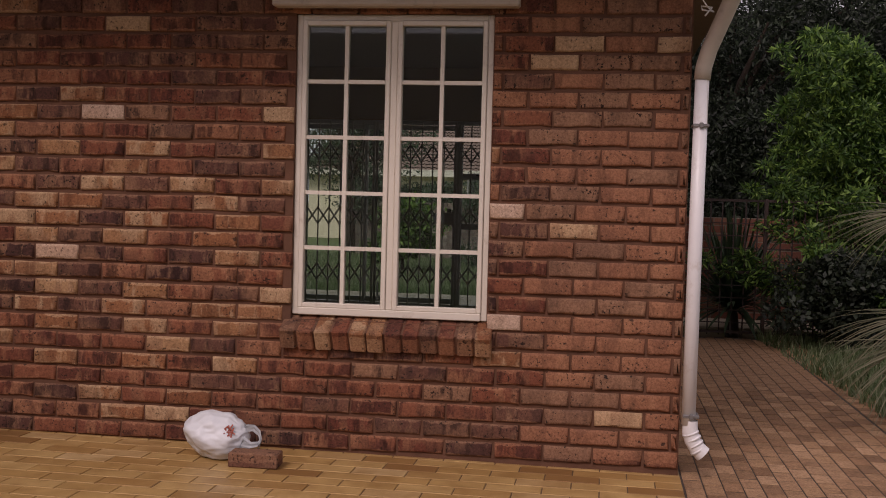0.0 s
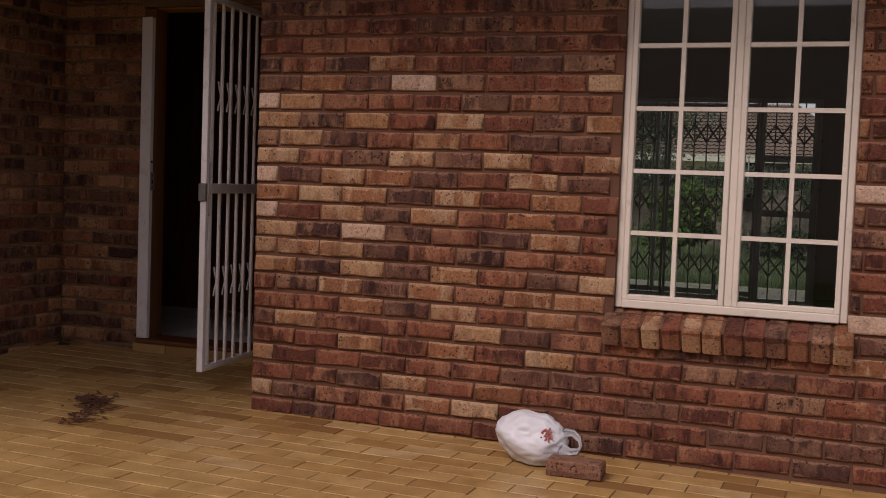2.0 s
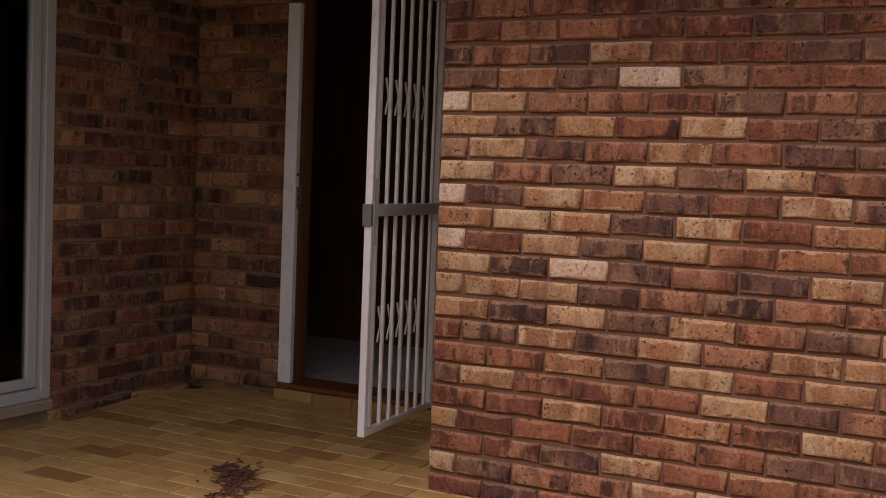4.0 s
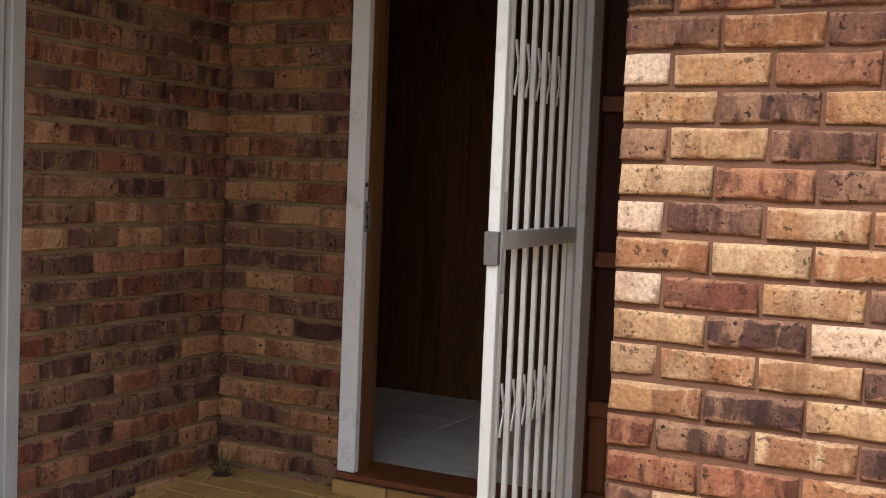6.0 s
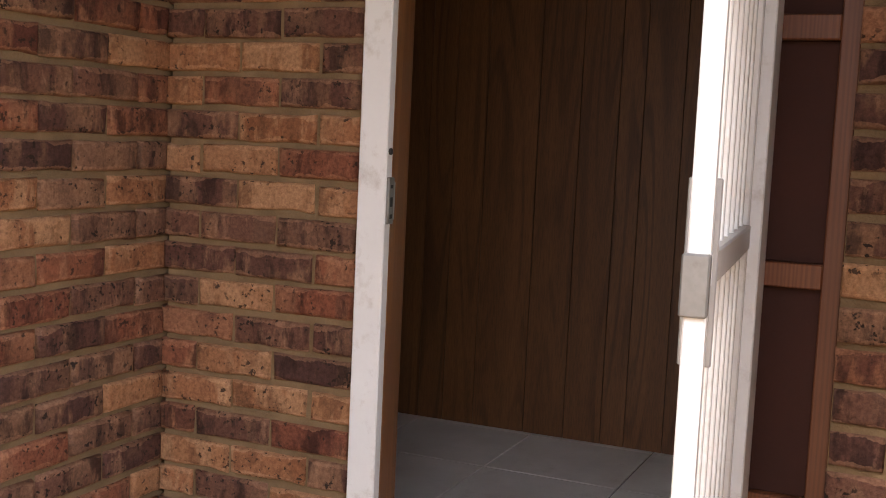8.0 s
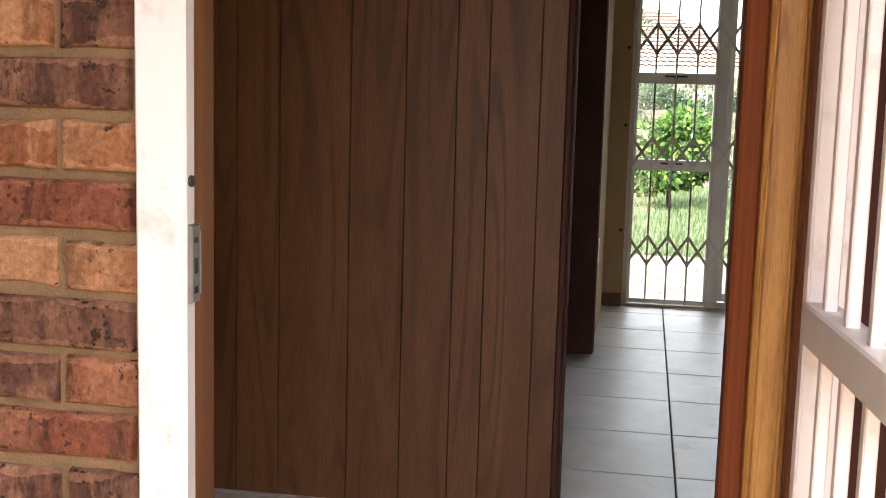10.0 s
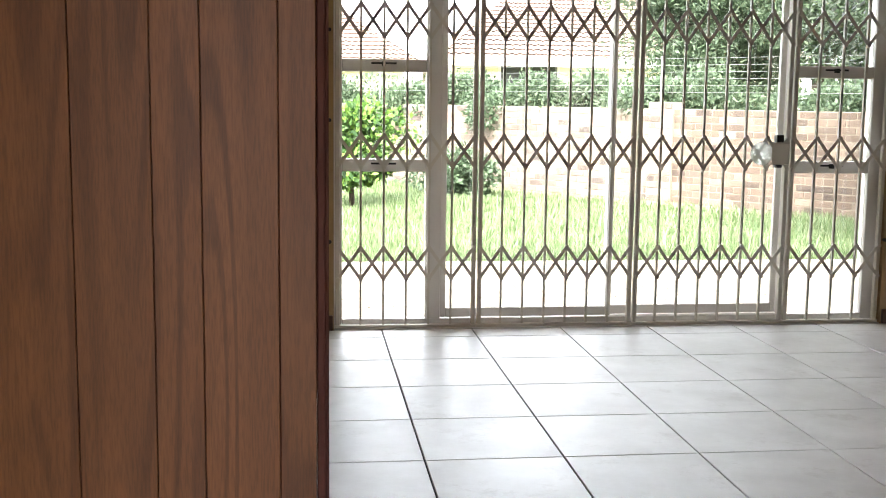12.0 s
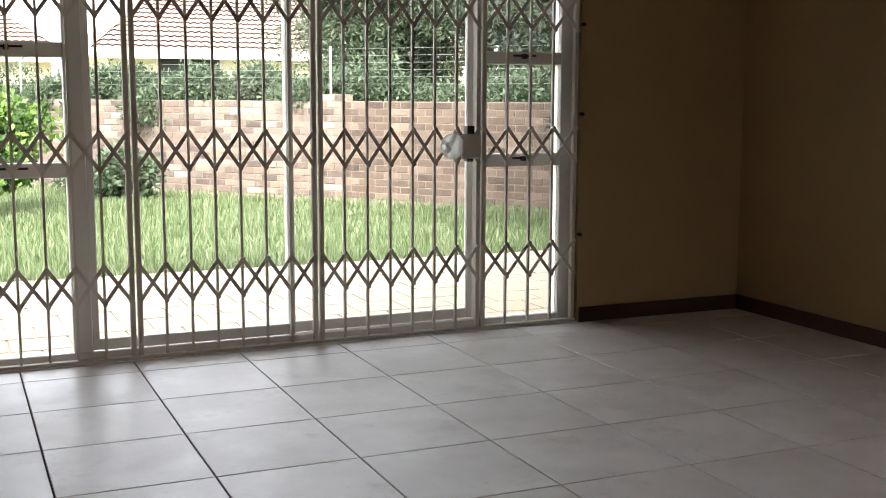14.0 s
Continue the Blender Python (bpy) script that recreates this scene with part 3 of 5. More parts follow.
# ---- front window ----
def front_window():
    w = thing("window_1", (0, 0, 0), "cream-painted steel cottage-pane window with two casements", "window", kind="structure")
    y0, y1 = 0.035, 0.085
    frame_bm = boxes((WX0, WX0 + 0.03, y0, y1, WZ0, WZ1), (WX1 - 0.03, WX1, y0, y1, WZ0, WZ1),
                     (WX0 + 0.03, WX1 - 0.03, y0, y1, WZ1 - 0.03, WZ1), (WX0 + 0.03, WX1 - 0.03, y0 - 0.012, y1, WZ0, WZ0 + 0.035),
                     (2.188, 2.222, y0, y1, WZ0 + 0.035, WZ1 - 0.03), bevel=0.004)
    part("window_frame", frame_bm, CREAM_STEEL, w)
    for x0, x1 in ((WX0 + 0.03, 2.188), (2.222, WX1 - 0.03)):
        z0, z1 = WZ0 + 0.035, WZ1 - 0.03
        s = 0.022
        c = part("casement", boxes((x0, x0 + s, y0 - 0.01, y1 - 0.01, z0, z1), (x1 - s, x1, y0 - 0.01, y1 - 0.01, z0, z1),
                                   (x0 + s, x1 - s, y0 - 0.01, y1 - 0.01, z1 - s, z1), (x0 + s, x1 - s, y0 - 0.01, y1 - 0.01, z0, z0 + s), bevel=0.003), CREAM_STEEL, w)
        xm = (x0 + x1) / 2
        zs = [z0 + s + (z1 - z0 - 2 * s) * i / 5 for i in range(6)]
        bars = bmesh.new()
        box(bars, xm - 0.009, xm + 0.009, y0, y1 - 0.015, z0 + s, z1 - s)
        for z in zs[1:-1]:
            box(bars, x0 + s, xm - 0.009, y0 + 0.001, y1 - 0.016, z - 0.009, z + 0.009)
            box(bars, xm + 0.009, x1 - s, y0 + 0.001, y1 - 0.016, z - 0.009, z + 0.009)
        part("glazing_bar", bars, CREAM_STEEL, c)
        for za, zb in zip(zs, zs[1:]):
            for xa, xb in ((x0 + s, xm - 0.009), (xm + 0.009, x1 - s)):
                p = part("pane", boxes((xa, xb, 0.058, 0.062, za, zb)), GLASS, c)
                p.visible_shadow = False
    part("stay_handle", boxes((2.13, 2.155, 0.075, 0.1, 0.71, 0.73), (2.135, 2.145, 0.08, 0.09, 0.72, 0.8), bevel=0.003), BLACK, w)
    return w


front_window()
solid("window_reveal", boxes((WX0, WX0 + 0.004, 0.09, 0.225, WZ0, WZ1), (WX1 - 0.004, WX1, 0.09, 0.225, WZ0, WZ1), (WX0, WX1, 0.09, 0.26, WZ0 - 0.02, WZ0 - 0.004)), PLASTER,
      "plastered inner reveal of the front window", "reveal", "structure")
solid("window_header", boxes((1.645, 2.79, -0.085, 0.0, 2.068, 2.25), bevel=0.008), BEIGE_BOX, "beige painted timber box above the front window", "pelmet box")


def brick_sill():
    s = thing("brick_sill", (0, 0, 0), "sloping sill of red bricks laid on edge", "window sill", kind="structure")
    n = 12
    for i in range(n):
        w = (2.705 - 1.7) / n
        x = 1.7 + w * (i + 0.5)
        bm = boxes((-w / 2 + 0.005, w / 2 - 0.005, -0.07, 0.1, -0.105, 0.0), bevel=0.006)
        o = part("brick", bm, rng_py.choice((BRICK_RED, BRICK_RED, BRICK_DARK, BRICK_BUFF)), s)
        o.matrix_basis = pose(x, -0.012 + rng_py.uniform(-0.004, 0.004), 0.6 + rng_py.uniform(-0.004, 0.004), 27 + rng_py.uniform(-1.5, 1.5), rng_py.uniform(-1, 1), 0)
    slab = part("mortar_bed", boxes((1.705, 2.7, -0.058, 0.1, -0.1, -0.007)), MORTAR_RAKED, s)
    slab.matrix_basis = pose(0, -0.012, 0.6, 27, 0, 0)
    part("mortar_bed", boxes((1.71, 2.695, -0.004, 0.03, 0.49, 0.598)), MORTAR, s)


brick_sill()


# ---- downpipe ----
def downpipe():
    d = thing("downpipe", (0, 0, 0), "white plastic rainwater downpipe with a kicked shoe", "downpipe")
    x, y = 3.602, -0.05
    bm = bmesh.new()
    tube(bm, [(x - 0.008, y, 0.22), (x - 0.006, y, 0.9), (x, y, 1.77)], 0.031, 14)
    part("pipe", bm, PVC, d)
    bm = bmesh.new()
    tube(bm, [(x, y, 1.75), (x + 0.004, y, 1.8), (x + 0.024, y - 0.02, 1.88), (x + 0.12, y - 0.12, 2.12), (x + 0.19, y - 0.2, 2.3), (x + 0.2, y - 0.24, 2.5)], 0.036, 14)
    part("offset_bend", bm, BEIGE_BOX, d, "weathered tan offset bend")
    bm = bmesh.new()
    pts = [(x, y, 0.24), (x, y, 0.19), (x + 0.012, y, 0.15), (x + 0.035, y, 0.115), (x + 0.062, y, 0.09)]
    tube(bm, pts, [0.033, 0.035, 0.035, 0.036, 0.038], 14, caps=False)
    part("shoe", bm, PVC, d)
    for k in range(4):
        bm = bmesh.new()
        tube(bm, [(x + 0.002 + 0.011 * k, y, 0.185 - 0.024 * k), (x + 0.005 + 0.012 * k, y, 0.177 - 0.024 * k)], 0.0375, 14)
        part("shoe_ring", bm, PVC, d)
    for z in (0.26, 1.548):
        bm = boxes((x - 0.036, x + 0.036, y - 0.034, y + 0.06, z - 0.007, z + 0.007), (x - 0.008, x + 0.01, y - 0.043, y - 0.03, z - 0.012, z + 0.012), bevel=0.003)
        part("bracket", bm, LOCK_STEEL, d)


downpipe()

def wire_tangle():
    bm = bmesh.new()
    r = np.random.default_rng(3)
    p = Vector((3.6, -0.09, 2.02))
    pts = [p + Vector((0.03 * math.sin(i * 1.9) + 0.012 * i / 6, -0.02 * math.cos(i * 1.3), 0.012 * i + 0.03 * math.sin(i * 1.1))) for i in range(22)]
    tube(bm, pts, 0.004, 6)
    tube(bm, [(3.628, -0.06, 1.55), (3.624, -0.07, 1.75), (3.615, -0.06, 1.9)], 0.004, 6)
    return solid("loose_cable", bm, PVC, "loose white cable hanging at the top of the downpipe", "cable")


wire_tangle()

# ---- things on the patio ----
def plastic_bag():
    b = thing("plastic_bag", (1.478, -0.235, -0.003), "full white plastic shopping bag with red print, against the wall", "plastic bag")
    bm = bmesh.new()
    bmesh.ops.create_uvsphere(bm, u_segments=96, v_segments=56, radius=0.5)
    neck = Vector((0.93, -0.2, 0.3)).normalized()
    for v in bm.verts:
        p = v.co.copy() * 2
        near = max(0.0, p.dot(neck))
        # soft dents all over, fine pleats that gather towards the neck
        dent = 0.15 * noise.noise(p * 1.5) - 0.1 * abs(noise.noise(Vector((p.x * 2.0, p.y * 2.6, p.z * 3.4)) + Vector((3, 1, 2)))) - 0.03 * abs(noise.noise(Vector((p.x * 3.5, p.y * 6, p.z * 8)))) + 0.06
        around = math.atan2(p.z - neck.z * near, p.y - neck.y * near)
        pleat = 0.03 * near ** 2 * math.sin(around * 13 + 2 * noise.noise(p * 2))
        v.co = Vector((p.x * 0.142, p.y * 0.125, p.z * 0.108)) * (1 + dent + pleat + 0.16 * near ** 6)
        v.co.z = max(v.co.z + 0.096, 0.004)
        v.co.x -= (v.co.z - 0.1) * 0.18
    for f in bm.faces:
        f.smooth = True
    part("body", bm, BAG, b)

    def ribbon(pts, width, across):
        """One bent strip of film, with pleats along it."""
        rb = bmesh.new()
        last = None
        for i, q in enumerate(pts):
            q = Vector(q)
            row = [rb.verts.new(q + Vector(across) * width[i] * (k / 6 - 0.5) + Vector((0, 0.007 * math.sin(k * 2.1 + i), 0.004 * math.cos(k * 1.7)))) for k in range(7)]
            if last:
                for k in range(6):
                    f = rb.faces.new((last[k], last[k + 1], row[k + 1], row[k]))
                    f.smooth = True
            last = row
        back_side = bmesh.ops.solidify(rb, geom=rb.faces[:], thickness=0.0015)
        return rb

    part("handle", ribbon([(0.10, -0.05, 0.085), (0.14, -0.06, 0.082), (0.175, -0.06, 0.07), (0.205, -0.05, 0.075), (0.215, -0.03, 0.09)], [0.075, 0.06, 0.035, 0.03, 0.028], (0, 0.25, 0.97)), BAG, b, "gathered white handle loop")
    part("handle", ribbon([(0.10, -0.02, 0.12), (0.14, -0.02, 0.135), (0.175, -0.02, 0.14), (0.205, -0.025, 0.12), (0.215, -0.03, 0.085), (0.205, -0.04, 0.05)], [0.06, 0.05, 0.036, 0.03, 0.03, 0.026], (0.25, 0.1, 0.96)), BAG, b, "gathered white handle loop")
    bm = bmesh.new()
    for k in range(15):
        a, rr = k * 2.4, 0.006 * math.sqrt(k)
        c = Vector((0.086 + rr * 0.9 * math.cos(a), 0, 0.132 + 1.15 * rr * math.sin(a)))
        c.y = -0.094 + 0.35 * (c.x - 0.086) + 0.55 * (c.z - 0.132)
        d = Vector((0.009 * math.cos(a * 1.7), 0.004, 0.011 * math.sin(a * 1.7)))
        bar(bm, c - d, c + d, 0.006, 0.006, (0.45, -1, 0.45))
    part("print", bm, BAG_PRINT, b, "red printed mark")


plastic_bag()
lb = solid("loose_brick", boxes((-0.111, 0.111, -0.053, 0.053, 0, 0.066), bevel=0.006), BRICK_DARK, "single loose red-brown brick lying on the patio", "brick")
lb.matrix_basis = pose(1.70, -0.365, -0.007, 0, 0, 3)


def leaf_litter():
    r = np.random.default_rng(5)
    bm = bmesh.new()
    for k in range(170):
        u = r.uniform(0, 1)
        c = Vector((-0.79 + 0.32 * u + r.normal() * 0.035, -0.2 - 0.52 * u + 0.09 * math.sin(3 * u) + r.normal() * 0.045, 0.026))
        a = r.uniform(0, 6.3)
        d = Vector((math.cos(a), math.sin(a), r.uniform(0, 0.25))) * r.uniform(0.015, 0.055)
        bar(bm, c, c + d, 0.008, 0.003, (0, 0, 1))
    return solid("leaf_litter", bm, BROWN_STAIN, "small heap of dry brown leaf litter on the tiles", "leaf litter", "stuff")


leaf_litter()


# ---- entrance: gate frame, gate, door frame, sidelight ----
def entrance_frame():
    f = thing("gate_frame", (0, 0, 0), "white enamelled steel gate frame fixed over the doorway", "gate frame", kind="structure")
    j = part("jamb", boxes((-1.334, -1.26, 0.905, 0.937, 0.14, 2.037), bevel=0.003), WHITE_STEEL, f)
    plate = part("strike_plate", boxes((-1.263, -1.253, 0.91, 0.938, 1.02, 1.13), (-1.263, -1.252, 0.936, 0.942, 1.03, 1.12), bevel=0.002), LOCK_STEEL, j, "worn steel strike plate")
    for z, h in ((1.038, 0.01), (1.072, 0.022), (1.108, 0.008)):
        part("latch_hole", boxes((-1.254, -1.2525, 0.917, 0.93, z - h / 2, z + h / 2)), BLACK, plate)
    for z in (1.19,):
        bm = bmesh.new()
        tube(bm, [(-1.262, 0.92, z), (-1.2555, 0.92, z)], 0.008, 8)
        part("bolt_hole", bm, BLACK, j)
    part("jamb", boxes((-0.438, -0.396, 0.847, 0.937, 0.14, 2.037), bevel=0.003), WHITE_STEEL, f)


entrance_frame()


def security_gate():
    g = thing("security_gate", (-0.436, 0.847, 0.0), "white steel barred security gate standing open", "security gate")
    W, z0, z1 = 0.72, 0.135, 2.02
    # local x runs along the leaf, from the hinges to the free stile
    part("stile", boxes((W - 0.03, W, -0.016, 0.016, z0, z1), bevel=0.003), WHITE_STEEL, g)
    part("stile", boxes((0, 0.025, -0.016, 0.016, z0, z1), bevel=0.003), WHITE_STEEL, g)
    part("rail", boxes((0.025, W - 0.03, -0.014, 0.014, z0, z0 + 0.028), bevel=0.003), WHITE_STEEL, g)
    part("rail", boxes((0.025, W - 0.03, -0.014, 0.014, z1 - 0.028, z1), bevel=0.003), WHITE_STEEL, g)
    xs = [0.025 + (W - 0.055) * (i + 0.5) / 7 for i in range(7)]
    one = mesh_of("upright", boxes((-0.008, 0.008, -0.0075, 0.0075, z0 + 0.028, z1 - 0.028), bevel=0.002), WHITE_STEEL)
    for x in xs:
        piece("upright", one, g, pose(x, 0, 0))
    arms = []
    for s in (-1, 1):
        for side, y in ((0.7, -0.016), (-0.7, -0.02)):
            for a, b in (((0, 0.0), (0.035, 0.05)), ((0.035, 0.05), (0.045, 0.075))):
                bm = bmesh.new()
                bar(bm, (a[0] * side, y, s * a[1]), (b[0] * side, y, s * b[1]), 0.011, 0.004)
                arms.append(mesh_of("scissor_arm", bm, WHITE_STEEL))
    for z in (0.58, 1.53):
        for x in xs[1:]:
            for me in arms:
                piece("scissor_arm", me, g, pose(x - 0.02, 0, z))
    part("lock_rail", boxes((0.02, W - 0.03, -0.02, 0.02, 1.035, 1.085), bevel=0.003), RAIL_STEEL, g, "pale grey lock rail")
    lock = part("lock_case", boxes((W - 0.012, W + 0.011, -0.022, 0.018, 0.995, 1.085), bevel=0.003), LOCK_STEEL, g, "galvanised lock case")
    part("lock_plate", boxes((W - 0.036, W - 0.03, -0.024, 0.024, 0.92, 1.19), bevel=0.002), GREY_STEEL, lock)
    for z in (0.32, 1.65):
        bm = bmesh.new()
        tube(bm, [(-0.012, -0.01, z), (-0.012, -0.01, z + 0.09)], 0.009, 8)
        part("hinge", bm, GREY_STEEL, g)
    g.matrix_basis = pose(-0.436, 0.847, 0, 0, 0, -85.6)


security_gate()


def door_frame():
    d = thing("door_1", (0, 0, 0), "varnished timber front-door frame, doorway standing open", "door frame", kind="structure")
    part("door_jamb", boxes((-1.345, -1.262, 0.94, 1.01, 0.1, 2.09), bevel=0.003), SHADED_JAMB, d)
    part("door_stop", boxes((-1.36, -1.3, 1.01, 1.11, 0.1, 2.09), bevel=0.003), SHADED_JAMB, d)
    part("door_jamb", boxes((-0.491, -0.44, 1.006, 1.12, 0.1, 2.09), (-0.488, -0.481, 1.0, 1.006, 0.1, 2.09), (-0.452, -0.445, 1.0, 1.006, 0.1, 2.09), bevel=0.003), JAMB_WOOD, d)
    part("door_stop", boxes((-0.521, -0.491, 1.03, 1.1, 0.1, 2.09), bevel=0.004), RED_WOOD, d, "red-stained rebate of the frame")
    part("door_head", boxes((-1.3, -0.491, 0.98, 1.12, 2.09, 2.13), bevel=0.003), JAMB_WOOD, d)
    part("threshold", boxes((-1.335, -0.25, 0.9, 1.12, 0.112, 0.136), bevel=0.004), SIDELIGHT_WOOD, d, "worn brown timber threshold")
    s = part("sidelight", boxes((-0.44, -0.408, 0.985, 1.06, 0.136, 2.09), (-0.288, -0.247, 0.985, 1.06, 0.136, 2.09), (-0.408, -0.288, 0.985, 1.06, 0.136, 0.19), (-0.408, -0.288, 0.985, 1.06, 2.03, 2.09), bevel=0.003), SIDELIGHT_WOOD, d, "narrow timber sidelight")
    for z in (0.475, 0.975, 1.488):
        part("sidelight_rail", boxes((-0.408, -0.288, 0.99, 1.055, z - 0.026, z + 0.026), bevel=0.003), SIDELIGHT_WOOD, s)
    part("sidelight_panel", boxes((-0.408, -0.35, 1.015, 1.03, 0.19, 0.449), (-0.348, -0.288, 1.015, 1.03, 0.19, 0.449), bevel=0.002), SIDELIGHT_WOOD, s)
    for a, b in ((0.501, 0.949), (1.001, 1.462), (1.514, 2.03)):
        part("dark_panel", boxes((-0.408, -0.288, 1.016, 1.03, a, b), bevel=0.002), DARK_PANEL, s, "dark brown stained infill")
    return d


door_frame()


def doorstep():
    s = thing("doorstep", (0, 0, 0), "low step faced with ochre clay tiles below the door", "step", kind="structure")
    part("step_core", boxes((-1.34, -0.02, 0.885, 0.94, -0.05, 0.111)), GROUT_PATIO, s)
    bm0 = mesh_of("step_tile", boxes((-0.113, 0.113, -0.012, 0, 0.035, 0.113), bevel=0.003), PATIO_TILE)
    for i in range(5):
        piece("step_tile", bm0, s, pose(-1.22 + 0.232 * i, 0.885, 0))


doorstep()


# ---- side wing window ----
def side_window():
    w = thing("window_2", (0, 0, 0), "white aluminium full-height window of the side wing", "window", kind="structure")
    x0, x1, ya, yb = -1.97, -1.895, -2.04, -0.062
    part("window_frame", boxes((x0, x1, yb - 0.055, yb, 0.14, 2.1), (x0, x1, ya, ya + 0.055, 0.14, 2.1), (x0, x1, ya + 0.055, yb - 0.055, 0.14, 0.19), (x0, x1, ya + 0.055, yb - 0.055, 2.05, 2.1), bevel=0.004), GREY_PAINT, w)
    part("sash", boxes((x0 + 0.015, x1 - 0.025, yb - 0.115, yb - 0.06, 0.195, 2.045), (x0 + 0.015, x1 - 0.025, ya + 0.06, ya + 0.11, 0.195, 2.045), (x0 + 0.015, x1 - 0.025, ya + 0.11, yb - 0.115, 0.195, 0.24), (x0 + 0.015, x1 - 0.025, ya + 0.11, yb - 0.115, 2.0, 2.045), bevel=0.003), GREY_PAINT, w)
    part("pane", boxes((-1.942, -1.938, ya + 0.11, yb - 0.115, 0.24, 2.0)), GLASS, w)
    part("window_sill", boxes((-1.99, -1.875, ya, yb, 0.09, 0.14), bevel=0.006), plain("concrete_sill", (0.3, 0.24, 0.18), 0.9, vary=0.3), w)


side_window()
solid("side_room", boxes((-4.2, -4.1, -7.5, 1.06, -0.1, 2.45), (-4.1, -2.105, -7.5, -7.4, -0.1, 2.45)), PLASTER, "plain walls of the side wing's room", "wall", "structure")


# ---- hall: panelled partition ----
PY = 2.63


def panelled_wall():
    w = solid("wall_panelled", boxes((-4.1, -0.872, PY + 0.012, PY + 0.1, 0.0, 2.55)), RED_TRIM, "partition clad in grooved brown timber boards", "panelled wall", "structure")
    edges = [-3.4, -3.21, -3.05, -2.9, -2.8, -2.66, -2.46, -2.29, -2.12, -1.94, -1.832, -1.70, -1.487, -1.325, -1.178, -1.086, -0.941, -0.869]
    for a, b in zip(edges, edges[1:]):
        bm = boxes((-(b - a) / 2 + 0.001, (b - a) / 2 - 0.001, 0.0, 0.014, 0.1, 2.55), bevel=0.0012)
        o = part("board", bm, PANEL_WOOD, w)
        o.matrix_basis = pose((a + b) / 2, PY, 0)
    part("end_post", boxes((-0.868, -0.853, PY - 0.006, PY + 0.115, 0.1, 2.55), (-0.853, -0.845, PY + 0.02, PY + 0.09, 0.1, 2.55), bevel=0.003), RED_TRIM, w, "dark red-brown end post")
    e = solid("wall_end_cladding", boxes((-1.0, -0.85, 4.83, 4.86, 0.1, 2.55), (-0.86, -0.846, 4.86, 4.9, 0.1, 2.55), bevel=0.003), RED_TRIM, "dark brown timber cladding on the wall end", "cladding", "structure")


panelled_wall()


def skirtings():
    for x0, x1, y0, y1 in ((2.25, 3.27, 6.18, 6.2), (3.25, 3.27, 0.3, 6.18), (-0.86, -0.75, 6.18, 6.2)):
        solid("baseboard", boxes((x0, x1, y0, y1, 0.1, 0.178), bevel=0.003), SKIRTING, "dark brown timber skirting along the wall", "skirting", "structure")


skirtings()
sk = solid("wall_socket", boxes((-0.86, -0.852, 5.15, 5.23, 0.5, 0.62), bevel=0.002), WHITE_STEEL, "small white socket plate on the wall", "socket")


# ---- sliding door and trellis gates ----
def sliding_door():
    s = thing("sliding_door", (0, 0, 0), "painted aluminium sliding door with side lights", "sliding door", kind="structure")
    y0, y1 = 6.275, 6.345
    F = ALUMINIUM
    part("outer_frame", boxes((-0.745, -0.7, y0, y1, 0.1, 2.02), (2.165, 2.24, y0, y1, 0.1, 2.02), (-0.7, 2.165, y0, y1, 0.1, 0.14), (-0.7, 2.165, y0, y1, 1.98, 2.02), bevel=0.003), F, s)
    part("mullion", boxes((-0.264, -0.184, y0 - 0.01, y1, 0.14, 1.98), bevel=0.004), F, s)
    part("mullion", boxes((1.69, 1.735, y0 - 0.01, y1, 0.14, 1.98), bevel=0.004), F, s)
    for a, b in ((-0.7, -0.264), (1.735, 2.165)):
        for z in (0.948, 1.459):
            part("transom", boxes((a, b, y0, y1, z - 0.032, z + 0.032), bevel=0.004), F, s)
            c = (a + b) / 2
            part("stay", boxes((c - 0.07, c + 0.06, y0 - 0.02, y0 - 0.012, z + 0.006, z + 0.016), (c - 0.015, c + 0.005, y0 - 0.03, y0 - 0.001, z - 0.004, z + 0.02), bevel=0.002), BLACK, s, "black window stay")
        for z0, z1 in ((0.14, 0.916), (0.98, 1.427), (1.491, 1.98)):
            p = part("pane", boxes((a, b, 6.303, 6.307, z0, z1)), GLASS, s)
            p.visible_shadow = False
    for a, b, y in ((-0.184, 0.745, 6.295), (0.715, 1.685, 6.33)):
        leaf = part("door_leaf", boxes((a, a + 0.03, y - 0.015, y + 0.015, 0.145, 1.975), (b - 0.03, b, y - 0.015, y + 0.015, 0.145, 1.975), (a + 0.03, b - 0.03, y - 0.015, y + 0.015, 0.145, 0.195), (a + 0.03, b - 0.03, y - 0.015, y + 0.015, 1.925, 1.975), bevel=0.003), F, s)
        p = part("pane", boxes((a + 0.03, b - 0.03, y - 0.002, y + 0.002, 0.195, 1.925)), GLASS, leaf)
        p.visible_shadow = False


sliding_door()


